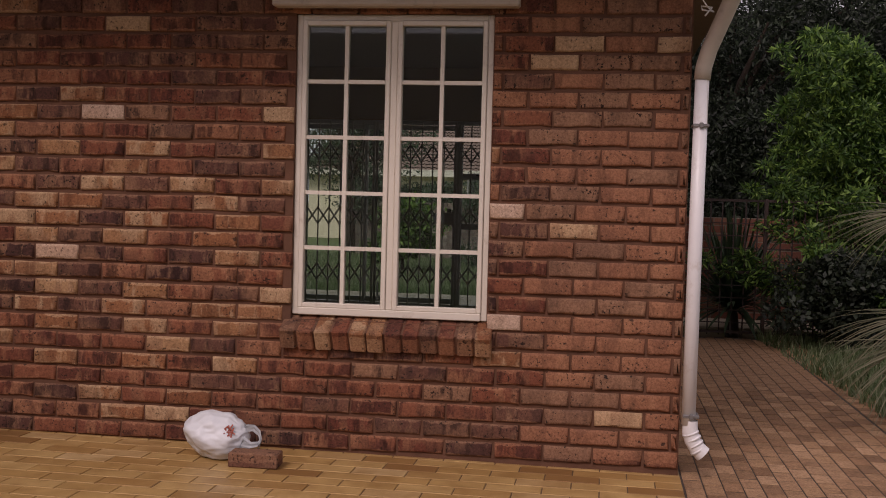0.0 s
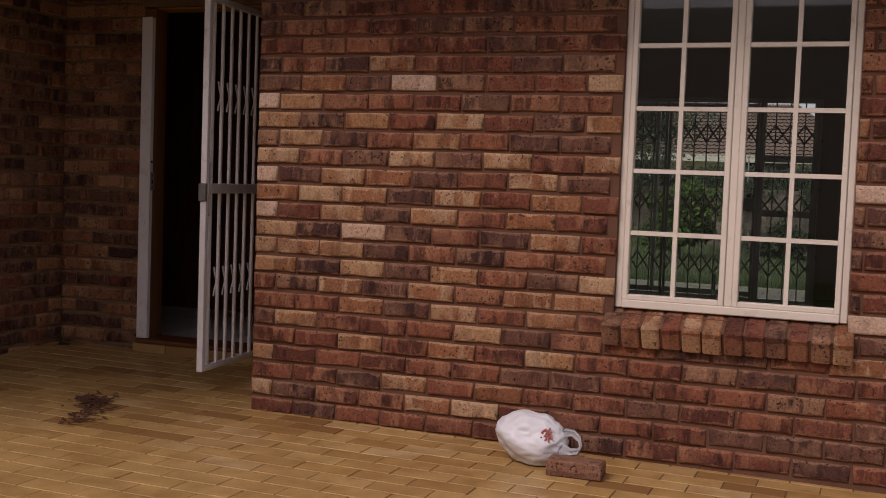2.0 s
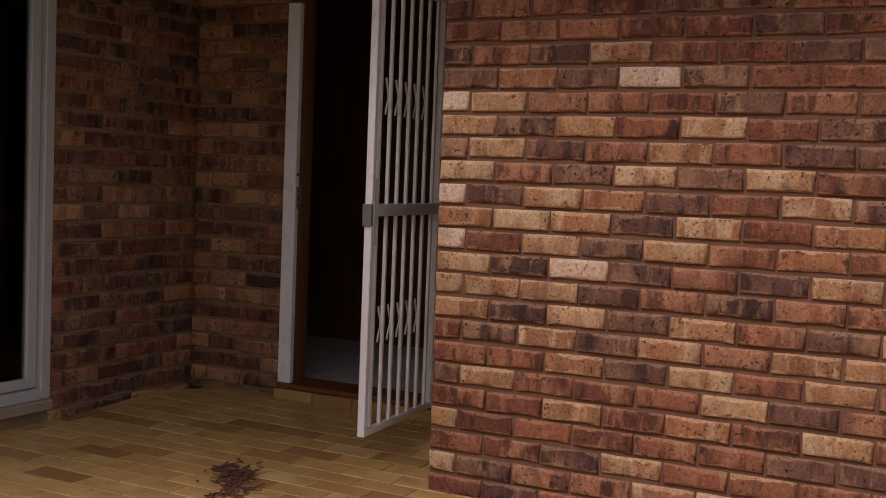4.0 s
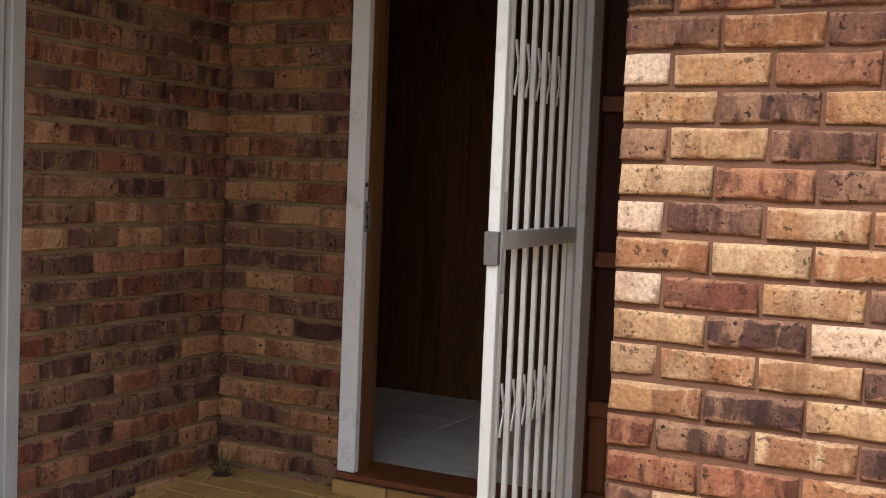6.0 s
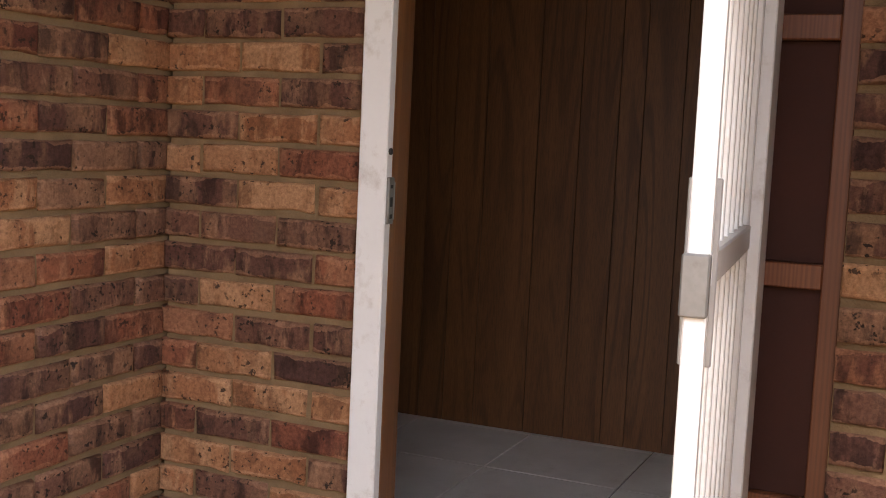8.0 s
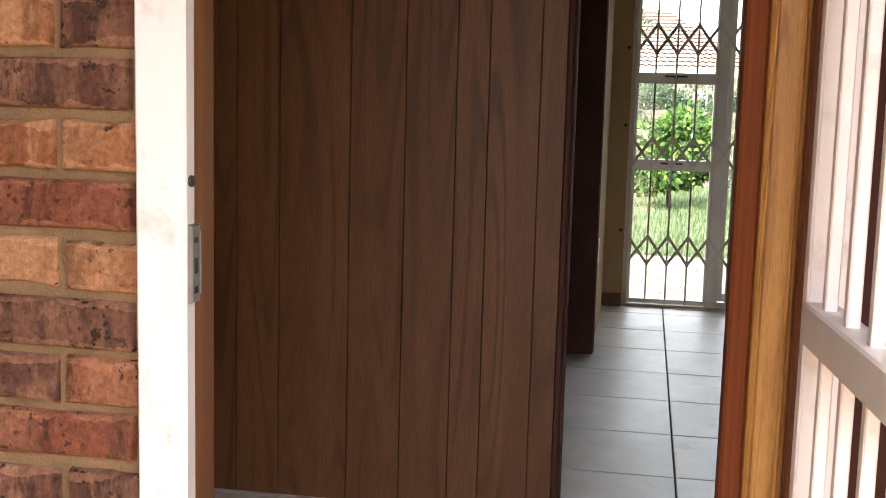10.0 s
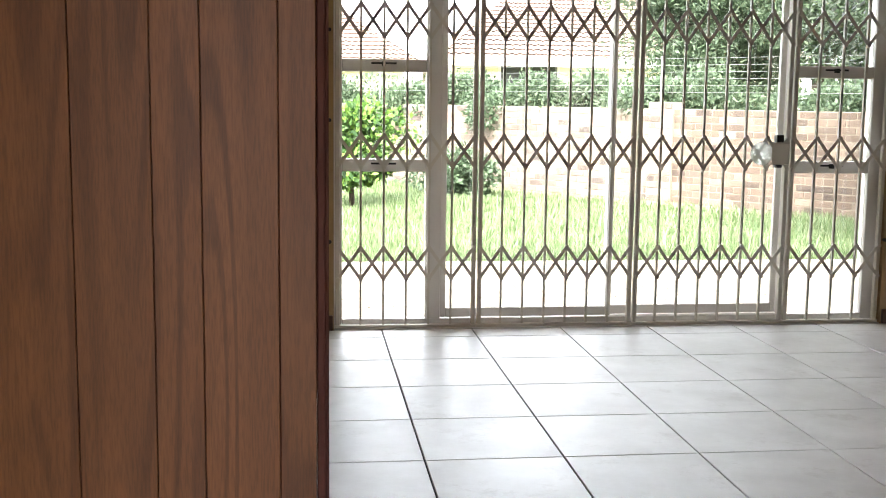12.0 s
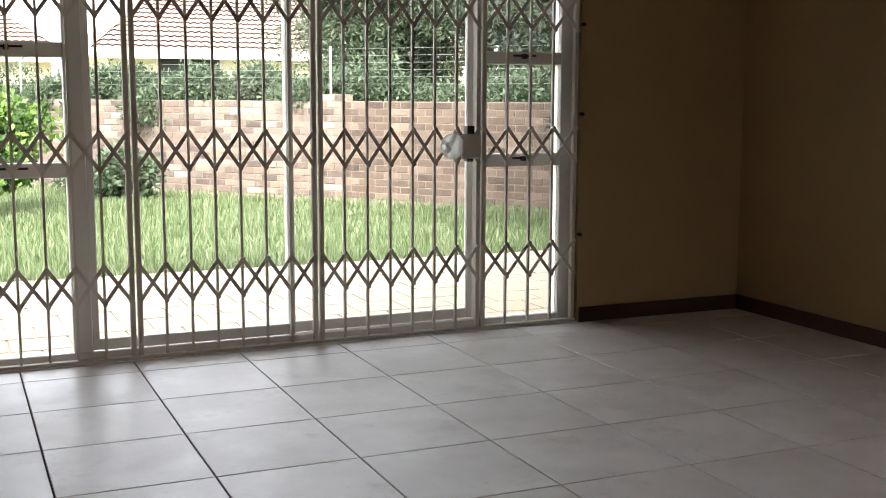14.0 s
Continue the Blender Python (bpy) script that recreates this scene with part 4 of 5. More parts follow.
def trellis_gate(x0, x1, n, label, lock=False):
    """A folding trellis stretched from x0 to x1 with n thin uprights between its posts."""
    g = thing("trellis_gate", ((x0 + x1) / 2, 6.225, 0.1), label, "trellis gate", "trellis gates across the sliding door")
    cx = (x0 + x1) / 2
    a, b = x0 - cx, x1 - cx
    post = mesh_of("post", boxes((-0.0115, 0.0115, -0.014, 0.014, 0.02, 1.9), bevel=0.003), TRELLIS)
    for x in (a + 0.016, b - 0.016):
        piece("post", post, g, pose(x, 0, 0))
    xs = [a + 0.016 + (b - a - 0.032) * i / (n + 1) for i in range(n + 2)]
    thin = mesh_of("upright", boxes((-0.0055, 0.0055, -0.008, 0.008, 0.02, 1.9)), TRELLIS)
    for x in xs[1:-1]:
        piece("upright", thin, g, pose(x, 0, 0))
    d = xs[1] - xs[0]
    bm = bmesh.new()
    bar(bm, (0, -0.012, -0.083), (d, -0.012, 0.083), 0.017, 0.004)
    bar(bm, (0, -0.017, 0.083), (d, -0.017, -0.083), 0.017, 0.004)
    link = mesh_of("scissor_link", bm, TRELLIS)
    for z in (0.346, 0.926, 1.583):
        for x in xs[:-1]:
            piece("scissor_link", link, g, pose(x, 0, z))
    bm = bmesh.new()
    tube(bm, [(0, -0.024, 0), (0, -0.008, 0)], 0.011, 8)
    rivet = mesh_of("rivet", bm, TRELLIS)
    for z in (0.346, 0.926, 1.583):
        for x in xs:
            for s in (-0.083, 0.083):
                piece("rivet", rivet, g, pose(x, 0, z + s))
    part("bottom_track", boxes((a, b, -0.018, 0.018, 0.0, 0.02), bevel=0.002), TRELLIS, g)
    if lock:
        lk = part("lock_case", boxes((b - 0.115, b - 0.01, -0.034, 0.012, 0.865, 0.985), bevel=0.006), TRELLIS, g)
        part("lock_bolt", boxes((b - 0.085, b - 0.045, -0.03, 0.01, 0.985, 1.025), bevel=0.003), BLACK, lk)
        part("lock_bolt", boxes((b - 0.085, b - 0.05, -0.03, 0.01, 0.85, 0.865), bevel=0.003), BLACK, lk)
        bm = bmesh.new()
        tube(bm, [(b - 0.165, -0.032, 0.926), (b - 0.165, -0.024, 0.926)], 0.062, 24)
        part("lock_shield", bm, leaf_mat("milky_shield", (0.8, 0.8, 0.78), (0.8, 0.8, 0.78), (0.8, 0.8, 0.78), 0.8), lk, "white round lock shield")


trellis_gate(-0.74, 0.0, 5, "cream folding steel trellis gate, drawn shut")
trellis_gate(0.0, 0.842, 6, "cream folding steel trellis gate, drawn shut")
trellis_gate(0.842, 1.685, 6, "cream folding steel trellis gate with a lock case, drawn shut", True)
trellis_gate(1.685, 2.235, 3, "narrow cream folding steel trellis gate, drawn shut")


def fixing_stud(x, z):
    bm = bmesh.new()
    tube(bm, [(0, 0.01, 0), (0, -0.016, 0)], [0.011, 0.009], 10)
    o = solid("fixing_stud", bm, BLACK, "black round fixing stud beside the trellis gate", "stud", group="fixing studs of the trellis gates")
    o.matrix_basis = pose(x, 6.2, z)


for stud_z in (0.56, 1.18, 1.63):
    fixing_stud(-0.765, stud_z)
    fixing_stud(2.246, stud_z)
solid("door_track", boxes((-0.745, 2.24, 6.19, 6.275, 0.086, 0.104), bevel=0.003), ALUMINIUM, "worn aluminium track along the sill", "door track", "structure")


# ---- side path: fence, far wall, plants ----
def grid_fence():
    f = thing("grid_fence", (4.08, 5.82, 0.0), "dark brown welded steel grid fence across the path", "fence")
    W, H = 1.3, 1.3
    for x in (0.0, 0.62, W):
        part("post", boxes((x - 0.018, x + 0.018, -0.018, 0.018, -0.04, H), bevel=0.003), GREEN_IRON, f)
    for z in (0.03, 0.6, H - 0.02):
        part("rail", boxes((0, W, -0.012, 0.012, z - 0.012, z + 0.012)), GREEN_IRON, f)
    one = mesh_of("upright", boxes((-0.006, 0.006, -0.006, 0.006, 0, H - 0.02)), GREEN_IRON)
    for i in range(1, 12):
        if i != 6:
            piece("upright", one, f, pose(W * i / 12, 0, 0))
    cross = mesh_of("crossbar", boxes((0, W, -0.005, 0.005, -0.005, 0.005)), GREEN_IRON)
    for i in range(9):
        piece("crossbar", cross, f, pose(0, -0.01, 0.12 + 0.118 * i))


grid_fence()


def far_brick_wall(name, a, b, height, label, z0=-0.1, clay=None):
    """A distant brick wall: its bricks are one sheet of real pieces."""
    ax, ay = a
    bx, by = b
    length = math.hypot(bx - ax, by - ay)
    w = solid(name, boxes((0, length, 0.006, 0.22, z0, COURSE * int(height / COURSE))), MORTAR_PALE, label, "garden wall", "structure")
    w.matrix_basis = pose(ax, ay, 0, 0, 0, math.degrees(math.atan2(by - ay, bx - ax)))
    bm = bmesh.new()
    for row in range(int((height - 0.0) / COURSE)):
        x = -0.11 if row % 2 else 0.0
        while x < length - 0.02:
            p, q = max(x, 0) + 0.007, min(x + 0.232, length) - 0.007
            if q - p > 0.03:
                box(bm, p, q, rng_py.uniform(-0.004, 0.001), 0.01, COURSE * row + 0.008, COURSE * row + 0.077)
            x += 0.232
    o = part("wall_bricks", bm, clay or GARDEN_BRICK, w)
    tagged(o, kind="stuff")
    return w


def island_brick(name, tones):
    m, nt, b = nodes_of(name)
    geo = nt.nodes.new("ShaderNodeNewGeometry")
    tc = nt.nodes.new("ShaderNodeTexCoord")
    c = ramp(nt, geo.outputs["Random Per Island"], [(i / (len(tones) - 1), t) for i, t in enumerate(tones)])
    c = mixed(nt, ramp(nt, noise_tex(nt, tc.outputs["Object"], 5, 6, 0.7), [(0.45, (0, 0, 0)), (0.7, (0.6, 0.6, 0.6))]), c, tones[1])
    c = mixed(nt, 0.4, c, ramp(nt, noise_tex(nt, tc.outputs["Object"], 45, 4), [(0.3, (0.4, 0.4, 0.4)), (0.7, (1, 1, 1))]), "MULTIPLY")
    nt.links.new(c, b.inputs["Base Color"])
    b.inputs["Roughness"].default_value = 0.9
    return m


MORTAR_PALE = plain("pale_mortar", (0.24, 0.195, 0.15), 0.95, vary=0.2)
GARDEN_BRICK = island_brick("garden_brick", [(0.05, 0.036, 0.03), (0.2, 0.155, 0.125), (0.1, 0.07, 0.055), (0.36, 0.31, 0.26), (0.045, 0.034, 0.03), (0.24, 0.175, 0.135), (0.14, 0.1, 0.075)])
BROWN_GARDEN_BRICK = island_brick("brown_garden_brick", [(0.055, 0.038, 0.029), (0.14, 0.1, 0.074), (0.085, 0.056, 0.04), (0.22, 0.165, 0.125), (0.05, 0.035, 0.028), (0.11, 0.074, 0.053)])
RED_GARDEN_BRICK = island_brick("red_garden_brick", [(0.17, 0.05, 0.03), (0.24, 0.09, 0.055), (0.14, 0.045, 0.03), (0.28, 0.13, 0.08)])
far_brick_wall("garden_wall_side", (3.9, 7.4), (9.5, 7.2), 1.15, "low red brick boundary wall behind the path fence", clay=RED_GARDEN_BRICK)
far_brick_wall("garden_wall", (-3.2, 22.3), (3.55, 14.72), 1.2, "weathered pale brick garden boundary wall")
far_brick_wall("garden_wall_pier", (3.52, 14.66), (3.75, 14.38), 1.28, "brick pier in the garden boundary wall")
far_brick_wall("garden_wall_right", (3.76, 14.44), (8.4, 8.6), 1.2, "brown brick garden boundary wall", clay=BROWN_GARDEN_BRICK)


def leafy(name, at, clumps, per, size, long, material, seed, label, category, trunk=None, group="", spread=0.12):
    """Trunk and limbs, and a crown of many small leaves in uneven clumps."""
    rng = np.random.default_rng(seed)
    t = thing(name, at, label, category, group)
    bm = bmesh.new()
    h = trunk[1] if trunk else 0.5
    r = trunk[0] if trunk else 0.03
    top = Vector((rng.normal() * 0.05, rng.normal() * 0.05, h))
    tube(bm, [(0, 0, -0.1), (top.x * 0.4, top.y * 0.4, h * 0.5), top], [r, r * 0.75, r * 0.5], 8)
    for c, rr in clumps[:14]:
        mid = (top * 0.6 + Vector(c) * 0.4) - Vector((0, 0, 0.12))
        tube(bm, [(top.x * 0.7, top.y * 0.7, h * 0.75), mid, Vector(c)], [r * 0.45, r * 0.28, r * 0.1], 6)
    part("trunk", bm, BARK, t)
    cs, ns = crown_points(rng, clumps, per, spread)
    me = leaves_mesh("crown", cs, ns, size, long, material, rng)
    ob = new("crown", me)
    ob.parent = t
    return t


def cloud(seed, n, centre, radii, small):
    """Clumps scattered through an ellipsoid."""
    r = np.random.default_rng(seed)
    out = []
    for _ in range(n):
        u = r.normal(size=3)
        u = u / np.linalg.norm(u) * r.uniform(0.3, 1.0)
        s = small * r.uniform(0.6, 1.4)
        out.append((tuple(np.array(centre) + u * np.array(radii)), (s, s, s * 0.75)))
    return out


def sprays(seed, n, height, reach, small):
    """Feathery upswept branches: clumps that thin out along each one."""
    r = np.random.default_rng(seed)
    out = []
    for k in range(n):
        z0, a = height * (k + 0.5) / n, r.uniform(0, 6.283)
        span = reach * (1.05 - 0.75 * z0 / height) * r.uniform(0.7, 1.25)
        up = r.uniform(0.15, 0.8)
        for i in range(6):
            u = (i + 0.6) / 6
            s = small * (1.25 - 0.85 * u) * r.uniform(0.8, 1.2)
            c = (math.cos(a) * span * u, 0.7 * math.sin(a) * span * u, z0 + up * span * u * u + 0.06 * r.normal())
            out.append((c, (s, s, s * 0.55)))
    return out


leafy("conifer_shrub", (5.52, 5.9, -0.05), sprays(3, 60, 2.75, 1.4, 0.21), 140, 0.07, 3.6, LEAF_LIME, 11, "bright green feathery conifer shrub beside the path", "shrub", (0.06, 2.3))
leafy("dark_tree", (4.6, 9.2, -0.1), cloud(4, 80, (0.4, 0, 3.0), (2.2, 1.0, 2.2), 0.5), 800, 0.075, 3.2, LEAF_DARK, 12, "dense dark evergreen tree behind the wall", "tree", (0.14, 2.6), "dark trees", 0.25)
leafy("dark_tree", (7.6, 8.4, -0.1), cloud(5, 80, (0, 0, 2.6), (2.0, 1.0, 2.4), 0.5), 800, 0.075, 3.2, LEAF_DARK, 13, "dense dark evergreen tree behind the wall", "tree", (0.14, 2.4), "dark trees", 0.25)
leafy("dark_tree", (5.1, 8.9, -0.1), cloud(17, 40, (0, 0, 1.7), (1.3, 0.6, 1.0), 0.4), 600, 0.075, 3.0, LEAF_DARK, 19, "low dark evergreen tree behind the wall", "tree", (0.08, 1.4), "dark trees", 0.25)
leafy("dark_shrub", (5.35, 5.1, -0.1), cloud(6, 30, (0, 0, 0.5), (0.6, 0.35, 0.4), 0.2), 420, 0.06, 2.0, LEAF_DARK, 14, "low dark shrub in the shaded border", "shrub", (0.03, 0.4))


def sword_plant(name, at, n, length, material, seed, label, category, width=0.018, droop=0.35, lift=(0.15, 1.3), turn=(0, 6.283)):
    """A rosette of long pointed leaves."""
    r = np.random.default_rng(seed)
    t = thing(name, at, label, category)
    bm = bmesh.new()
    tube(bm, [(0, 0, -0.12), (0, 0, 0.1), (0, 0, 0.22)], [0.07, 0.06, 0.04], 8)
    part("stem", bm, BARK, t)
    one = bmesh.new()
    for _ in range(n):
        a, e, L = r.uniform(*turn), r.uniform(*lift), length * r.uniform(0.7, 1.1)
        d = Vector((math.cos(a) * math.cos(e), math.sin(a) * math.cos(e), math.sin(e)))
        s = d.cross(Vector((0, 0, 1))).normalized() * width / 2
        last = None
        for i in range(6):
            u = i / 5
            p = Vector((0, 0, 0.2)) + d * L * u - Vector((0, 0, droop * L * u * u * math.cos(e)))
            w = s * (0.5 + 1.2 * u * (1 - u) * 2 if i < 5 else 0.05)
            v = (one.verts.new(p - w), one.verts.new(p + w))
            if last:
                one.faces.new((last[0], last[1], v[1], v[0]))
            last = v
    part("leaves", one, material, t)
    return t


sword_plant("yucca", (4.47, 6.25, 0.0), 260, 1.08, LEAF_YUCCA, 21, "dark green spiky yucca beside the path fence", "yucca", 0.03, 0.3, (0.1, 1.5))


sword_plant("dry_weed", (-1.8, 0.83, -0.15), 26, 0.16, WEED_DRY, 23, "small dry weed sprouting at the foot of the wall", "weed", 0.006, 0.5, (0.2, 1.4))


def palm():
    r = np.random.default_rng(9)
    t = thing("fan_palm", (5.66, 1.5, -0.1), "grey-green fan palm with dry drooping fronds over the path edge", "palm")
    bm = bmesh.new()
    tube(bm, [(0, 0, -0.1), (0, 0, 0.45), (0, 0, 0.8)], [0.16, 0.15, 0.1], 10)
    part("trunk", bm, BARK, t)
    rows = [((-0.72, -0.1, 0.72), (-1, -0.1, -0.22)), ((-0.66, 0.15, 1.30), (-1, 0.0, -0.1)), ((-0.72, -0.25, 0.60), (-0.95, -0.4, -0.4))]
    rows += [((0.6 * math.cos(a), 0.6 * math.sin(a), 1.0 + 0.2 * math.sin(3 * a)), (math.cos(a), math.sin(a), -0.1)) for a in (0.2, 1.1, 2.1, 4.3, 5.2)]
    for hub, d in rows:
        hub, d = Vector(hub), Vector(d).normalized()
        bm = bmesh.new()
        o = Vector((0, 0, 0.75))
        tube(bm, [o, o * 0.45 + hub * 0.55 + Vector((0, 0, 0.09)), hub], [0.014, 0.01, 0.008], 6)
        flat = d.cross(Vector((0, 0, 1))).normalized()
        side = (flat * 0.85 + flat.cross(d) * 0.5).normalized()
        for k in range(34):
            g = (-0.65 + 1.3 * k / 33) + r.normal() * 0.06
            q = (d * math.cos(g) + side * math.sin(g)).normalized()
            n = q.cross(side.cross(d)).normalized() * 0.008
            ln = 0.56 * (1 - 0.2 * abs(g)) * r.uniform(0.75, 1.12)
            sag = 0.16 * r.uniform(0.2, 1.6)
            last = None
            for i in range(6):
                u = i / 5
                p = hub + q * ln * u - Vector((0, 0, sag * u ** 2.5))
                w = n * (1 - u * 0.92)
                v = (bm.verts.new(p - w), bm.verts.new(p + w))
                if last:
                    bm.faces.new((last[0], last[1], v[1], v[0]))
                last = v
        part("frond", bm, LEAF_PALM, t)


palm()


def grass_patch(name, x0, x1, y0, y1, n, h, seed, label, z=-0.12, edge=None):
    r = np.random.default_rng(seed)
    x, y = r.uniform(x0, x1, n), r.uniform(y0, y1, n)
    if edge:
        keep = edge(x, y)
        x, y = x[keep], y[keep]
    n = len(x)
    tall = h * (0.55 + 0.5 * np.sin(x * 2.1 + 1.3 * np.sin(y * 1.7)) * np.cos(y * 1.3) * 0.5 + r.uniform(0, 0.7, n))
    a = r.uniform(0, 6.283, n)
    lean = r.uniform(0.05, 0.6, n) * tall
    w = 0.004 + 0.005 * r.uniform(size=n)
    base = np.stack([x, y, np.full(n, z)], 1)
    s = np.stack([np.cos(a) * w, np.sin(a) * w, np.zeros(n)], 1)
    dirn = np.stack([-np.sin(a) * lean, np.cos(a) * lean, np.zeros(n)], 1)
    mid = base + dirn * 0.35 + np.stack([0 * x, 0 * x, tall * 0.65], 1)
    tip = base + dirn + np.stack([0 * x, 0 * x, tall], 1)
    v = np.stack([base - s, base + s, mid + s * 0.8, mid - s * 0.8, tip], 1).reshape(-1, 3)
    i = np.arange(n) * 5
    faces = np.concatenate([np.stack([i, i + 1, i + 2, i + 3], 1)]).tolist() + np.stack([i + 3, i + 2, i + 4], 1).tolist()
    me = bpy.data.meshes.new(name)
    me.from_pydata(v.tolist(), [], faces)
    me.materials.append(GRASS)
    tagged(new(name, me), label, "grass", kind="stuff")


grass_patch("lawn_grass", -5, 8, 9.25, 19.5, 150000, 0.15, 31, "long unmown green grass on the back lawn", edge=lambda x, y: y < 18.6 - 1.15 * x)
grass_patch("border_grass", 4.6, 7.5, -0.5, 5.9, 30000, 0.19, 32, "long grass beside the brick path", edge=lambda x, y: x > 4.97 - 0.055 * y)
leafy("lime_shrub", (-0.3, 14.3, -0.1), cloud(8, 22, (0, 0, 0.75), (0.6, 0.4, 0.6), 0.28), 300, 0.09, 1.8, LEAF_LIME, 41, "yellow-green leafy shrub in front of the garden wall", "shrub", (0.04, 0.7))
leafy("low_shrub", (1.25, 15.6, -0.1), cloud(9, 18, (0, 0, 0.35), (0.7, 0.4, 0.32), 0.22), 300, 0.08, 1.8, LEAF_MID, 42, "low dark green shrub in front of the garden wall", "shrub", (0.03, 0.3))
for k, (hx, hy) in enumerate(((-1.6, 21.8), (0.1, 19.9), (1.6, 18.2), (3.0, 16.7), (4.4, 15.3), (6.0, 13.4))):
    leafy("hedge_shrub", (hx, hy, -0.1), cloud(50 + k, 34, (0, 0, 1.28), (1.35, 0.5, 0.42), 0.32), 560, 0.075, 2.2, LEAF_MID, 60 + k, "green hedge shrub growing behind the garden wall", "shrub", (0.06, 1.2), "hedge behind the garden wall")
for k, (hx, hy, hz) in enumerate(((5.2, 17.2, 3.2), (6.6, 16.2, 3.4), (7.9, 14.8, 3.2), (9.4, 13.4, 3.2), (6.6, 19.6, 3.4), (8.6, 18.0, 3.4), (10.4, 16.2, 3.4))):
    leafy("conifer_tree", (hx, hy, -0.1), cloud(71 + k, 80, (0, 0, hz), (1.3, 0.9, 2.3), 0.5), 760, 0.09, 3.4, LEAF_MID, 82 + k, "tall green conifer behind the garden wall", "tree", (0.2, 3.0), "garden trees")
leafy("grey_tree", (-2.8, 21.0, -0.1), cloud(75, 40, (0, 0, 3.0), (1.8, 1.3, 1.6), 0.6), 420, 0.1, 2.6, LEAF_MID, 76, "tall leafy tree beside the neighbouring house", "tree", (0.14, 2.4), "garden trees")


def neighbour_house():
    h = thing("neighbour_house", (7.5, 33.0, 0), "cream neighbouring house with a hipped terracotta tile roof", "house")
    W, D, E, R = 4.6, 4.0, 2.25, 4.3
    part("wall", boxes((-W, W, -D, D, -0.2, E)), CREAM_WALL, h)
    part("fascia", boxes((-W - 0.5, W + 0.5, -D - 0.5, -D - 0.35, E - 0.15, E + 0.08)), CREAM_STEEL, h)
    bm = bmesh.new()
    rows = 16
    for r_ in range(rows):
        u0, u1 = r_ / rows, (r_ + 1) / rows
        xa, xb = W + 0.5 - (2.6) * u0, W + 0.5 - (2.6) * u1
        ya, yb = -D - 0.5 + (D + 0.5) * u0, -D - 0.5 + (D + 0.5) * u1
        za, zb = E + 0.03 + (R - E) * u0, E + 0.0 + (R - E) * u1
        n = 48
        for k in range(n):
            x0, x1 = -xa + 2 * xa * k / n, -xa + 2 * xa * (k + 1) / n
            xm = (x0 + x1) / 2
            f = xb / xa
            v = [bm.verts.new(p) for p in ((x0, ya, za), (xm, ya - 0.02, za + 0.03), (x1, ya, za), (x1 * f, yb, zb), (xm * f, yb - 0.02, zb + 0.03), (x0 * f, yb, zb))]
            bm.faces.new((v[0], v[1], v[4], v[5]))
            bm.faces.new((v[1], v[2], v[3], v[4]))
    vs = [bm.verts.new(p) for p in ((-W - 0.5, -D - 0.5, E + 0.05), (-W + 2.1, 0, R), (-W - 0.5, D + 0.5, E + 0.05), (W + 0.5, -D - 0.5, E + 0.05), (W - 2.1, 0, R), (W + 0.5, D + 0.5, E + 0.05))]
    for f in ((0, 1, 2), (3, 5, 4), (2, 1, 4, 5)):
        bm.faces.new([vs[i] for i in f])
    part("roof", bm, ROOF_TILE, h)
    for x in (-3.5, 1.0):
        w = part("window", boxes((x, x + 1.6, -D - 0.03, -D + 0.02, 1.0, 2.3)), CREAM_STEEL, h)
        part("pane", boxes((x + 0.07, x + 0.77, -D - 0.04, -D - 0.034, 1.08, 2.22), (x + 0.83, x + 1.53, -D - 0.04, -D - 0.034, 1.08, 2.22)), BLACK, w)
    bm = bmesh.new()
    tube(bm, [(1.2, -1.2, R - 0.6), (1.2, -1.2, R + 0.9)], 0.12, 10)
    part("flue", bm, GREY_STEEL, h)
    return h


copy_thing(neighbour_house(), pose(-2.6, 37.5, 0.0))


def wire_fence():
    w = thing("electric_fence", (0, 0, 0), "thin electric fence wires above the garden wall", "fence")
    for k in range(6):
        bm = bmesh.new()
        z = 1.40 + 0.085 * k
        tube(bm, [(-3.2, 22.35, z), (3.68, 14.6, z), (8.4, 8.65, z)], 0.002, 4)
        part("wire", bm, WIRE, w)
    for x, y in ((-3.1, 22.3), (0.3, 18.45), (3.68, 14.65), (6.0, 11.7), (8.3, 8.85)):
        part("bracket", boxes((x - 0.012, x + 0.012, y - 0.012, y + 0.012, 1.1, 1.86)), GREY_STEEL, w)


wire_fence()

# ---- bricks and tiles, piece by piece ----
TONES = {"P": BRICK_PALE, "B": BRICK_BUFF, "R": BRICK_RED, "D": BRICK_DARK}
ROWS_AT_CORNER = {19: "DRDBRR", 18: "DBDPDR", 17: "PBRRRDRR", 16: "BDBRBRDB", 15: "DBDRBRDD", 14: "BRDBDBRB", 13: "PDBBDRBDP", 12: "BBBDBRBR",
                  11: "PRBDBRBR", 10: "BDPDRDBR", 9: "BBBDRDRR", 8: "BDBDBRDB", 7: "RDBDBRBBP", 6: "RRBDBRBR", 5: "DBRRRBDR", 4: "RRBRBRBR", 3: "BRRRRRDD", 2: "RRDBRBRR", 1: "BDRRBBRR"}
KNOWN_FRONT = {(r, c): TONES[k] for r, row in ROWS_AT_CORNER.items() for c, k in enumerate(row)}
lay_bricks(front, 0.0, 3.556, 2.46, lambda x, z: pose(x, 0, z), holes=((WX0, WX1, 0.5, WZ1 + 0.02),), known=KNOWN_FRONT, limit=300, near=lambda x, z: z < 2.2 and x < 2.9)
# These brick mixes carry part of the entrance's light and shade.
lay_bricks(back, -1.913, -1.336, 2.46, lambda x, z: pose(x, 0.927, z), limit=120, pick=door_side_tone)
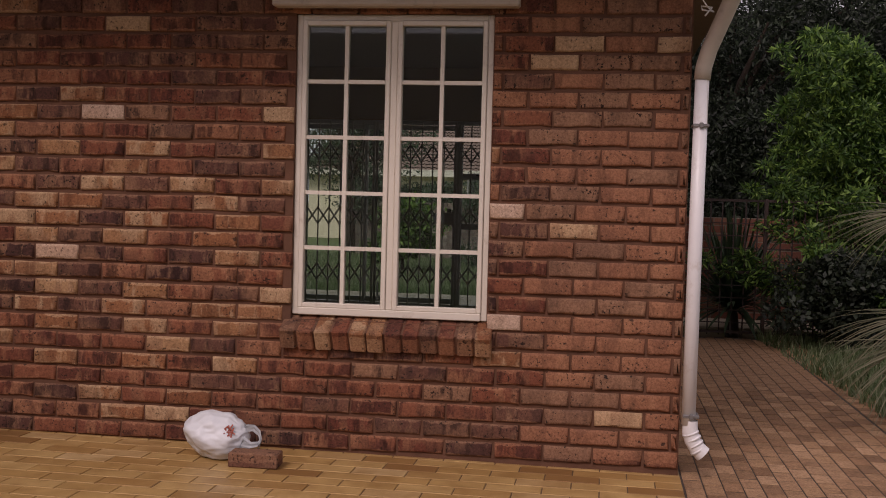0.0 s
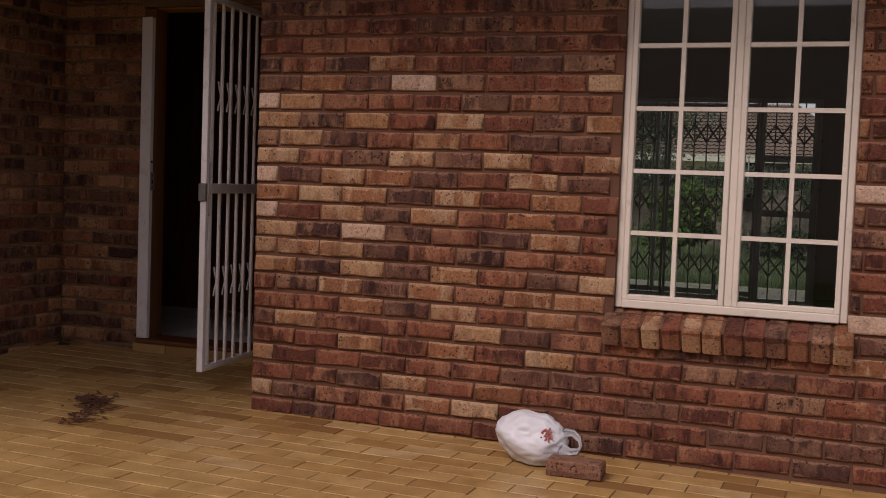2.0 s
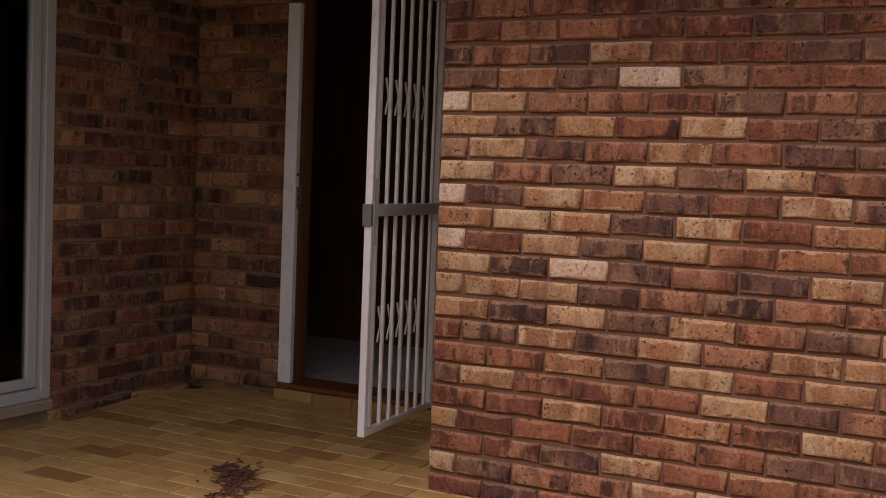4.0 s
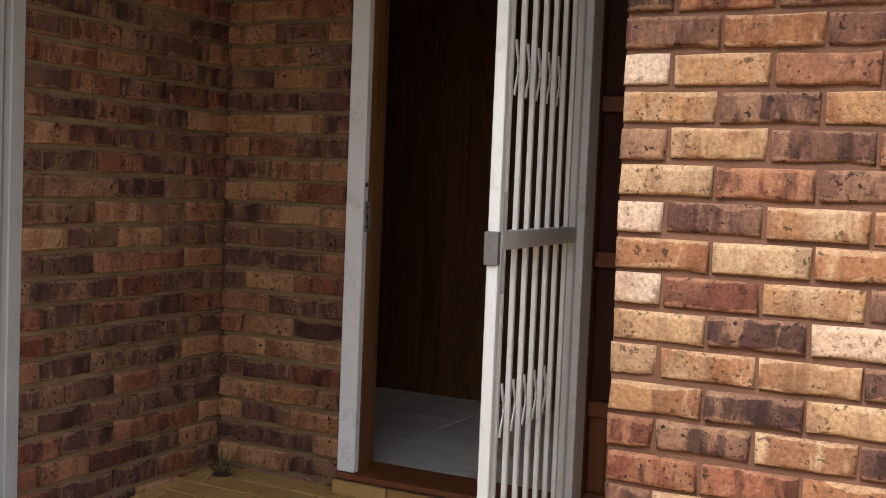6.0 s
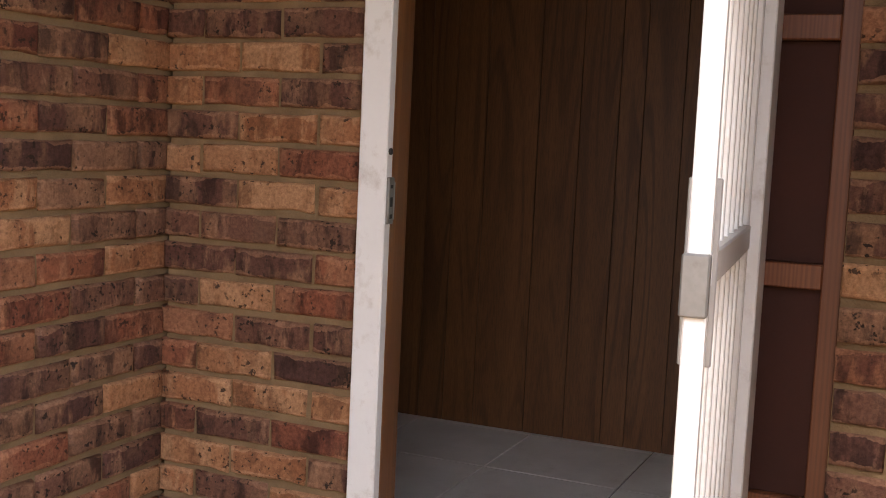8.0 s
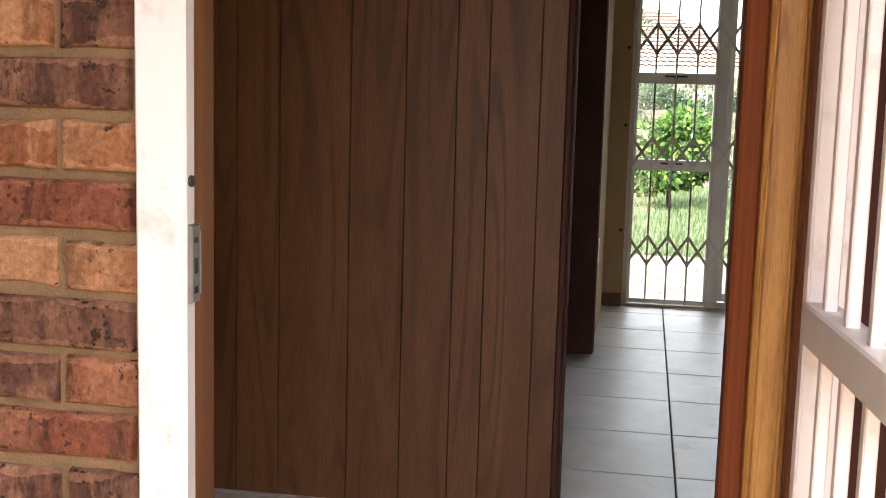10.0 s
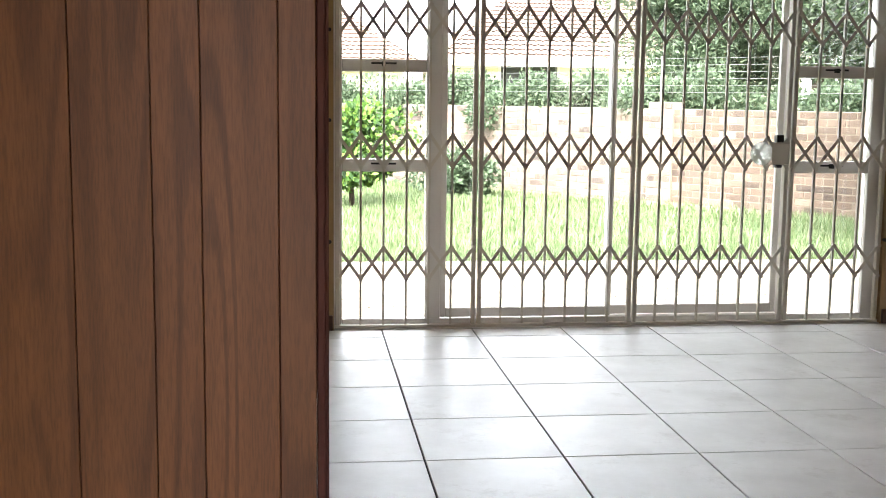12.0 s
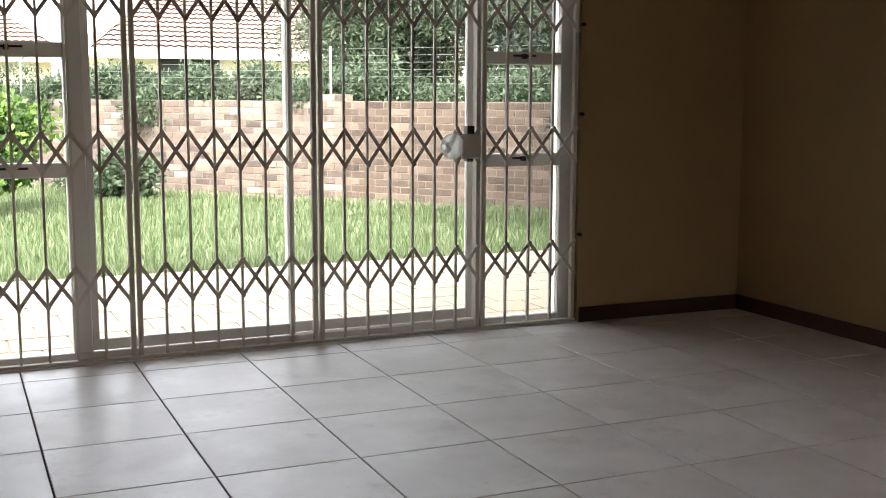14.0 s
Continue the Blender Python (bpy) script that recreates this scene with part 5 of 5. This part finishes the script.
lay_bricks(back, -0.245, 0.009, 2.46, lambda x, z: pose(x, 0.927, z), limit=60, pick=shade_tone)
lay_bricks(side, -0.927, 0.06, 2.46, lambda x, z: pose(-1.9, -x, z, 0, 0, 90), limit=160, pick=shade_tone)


def lay_grid(owner, me, spots, name, limit=300):
    """Pieces at given poses: the first as objects, the rest joined."""
    for m in spots[:limit]:
        piece(name, me, owner, m)
    if spots[limit:]:
        bm = bmesh.new()
        for m in spots[limit:]:
            bm.from_mesh(me)
            bm.verts.ensure_lookup_table()
            for v in bm.verts[-len(me.vertices):]:
                v.co = m @ v.co
        o = part("far_" + name + "s", bm, me.materials[0], owner)
        tagged(o, kind="stuff")


def paving(owner, me, x0, x1, y0, y1, dx, dy, z, name, key, off=0.5, tilt=0.25, along="x", limit=300, half=None):
    spots, ends = [], []

    def level(x, y):
        """The pose of the bed at a place: flat at z, or on the slope that z(x, y) gives."""
        if not callable(z):
            return pose(x, y, z)
        return pose(x, y, z(x, y), math.degrees(math.atan((z(x, y + 0.05) - z(x, y - 0.05)) / 0.1)), -math.degrees(math.atan((z(x + 0.05, y) - z(x - 0.05, y)) / 0.1)), 0)

    if along == "x":
        for j in range(int((y1 - y0) / dy)):
            for i in range(-1, int((x1 - x0) / dx) + 1):
                cx, cy = x0 + dx * (i + 0.5 + off * (j % 2)), y0 + dy * (j + 0.5)
                if x0 + dx * 0.3 < cx < x1 - dx * 0.3:
                    spots.append((cx, cy))
            if half and j % 2:
                ends += [(x0 + dx / 4, cy), (x1 - dx / 4, cy)]
        turn = 0
        for ex, ey in ends:
            piece(name, half, owner, level(ex, ey) @ pose(0, 0, 0, rng_py.uniform(-tilt, tilt), rng_py.uniform(-tilt, tilt), 0))
    else:
        for j in range(int((x1 - x0) / dy)):
            for i in range(-1, int((y1 - y0) / dx) + 1):
                cx, cy = x0 + dy * (j + 0.5), y0 + dx * (i + 0.5 + off * (j % 2))
                if y0 + dx * 0.3 < cy < y1 - dx * 0.3:
                    spots.append((cx, cy))
        turn = 90
    spots.sort(key=key)
    lay_grid(owner, me, [level(x, y) @ pose(0, 0, rng_py.uniform(-0.001, 0.001), rng_py.uniform(-tilt, tilt), rng_py.uniform(-tilt, tilt), turn + rng_py.uniform(-0.25, 0.25)) for x, y in spots], name, limit)


tile_me = mesh_of("patio_tile", boxes((-0.1175, 0.1175, -0.0565, 0.0565, -0.012, 0.0), bevel=0.002), PATIO_TILE)
half_me = mesh_of("patio_tile", boxes((-0.0575, 0.0575, -0.0565, 0.0565, -0.012, 0.0), bevel=0.002), PATIO_TILE)
paving(patio, tile_me, -1.95, 3.57, -3.2, 0.95, 0.24, 0.118, patio_z, "patio_tile", lambda p: abs(p[1] + 0.3), half=half_me, limit=264)
paver_me = mesh_of("paver", boxes((-0.0785, 0.0785, -0.0395, 0.0395, -0.022, 0.0), bevel=0.0015), PAVER)
paving(path, paver_me, 3.575, 4.78, -0.9, 5.8, 0.17, 0.085, -0.028, "paver", lambda p: p[1], along="y", tilt=0.3)
edge_me = mesh_of("edging_paver", boxes((-0.106, 0.106, -0.051, 0.051, -0.02, 0.0), bevel=0.004), PAVER)
lay_grid(path, edge_me, [pose(4.885, -0.9 + 0.11 * i, -0.026, 0, 0, rng_py.uniform(-1, 1)) for i in range(61)], "edging_paver")
gp_me = mesh_of("garden_paver", boxes((-0.145, 0.145, -0.145, 0.145, -0.01, 0.004), bevel=0.003), GARDEN_PAVING)
paving(back_paving, gp_me, -2.6, 5.0, 6.42, 9.2, 0.3, 0.3, 0.004, "garden_paver", lambda p: p[1], off=0.5, tilt=0.1)
TX, TY = 0.474, 0.485
ft_me = mesh_of("floor_tile", boxes((-TX / 2 + 0.003, TX / 2 - 0.003, -TY / 2 + 0.003, TY / 2 - 0.003, -0.008, 0.0), bevel=0.0015), FLOOR_TILE)
spots = []
for i in range(-5, 8):
    for j in range(-9, 1):
        x, y = -0.024 + TX * (i + 0.5), 5.515 + TY * (j + 0.5)
        if -2.4 < x < 3.4 and y - TY / 2 > 1.1:
            spots.append(pose(x, y, 0.1, rng_py.uniform(-0.05, 0.05), rng_py.uniform(-0.05, 0.05), 0))
lay_grid(floor, ft_me, spots, "floor_tile")
cut_me = mesh_of("floor_tile", boxes((-TX / 2 + 0.003, TX / 2 - 0.003, -0.095, 0.09, -0.008, 0.0), bevel=0.0015), FLOOR_TILE)
for i in range(-3, 8):
    piece("floor_tile", cut_me, floor, pose(-0.024 + TX * (i + 0.5), 6.098, 0.1))
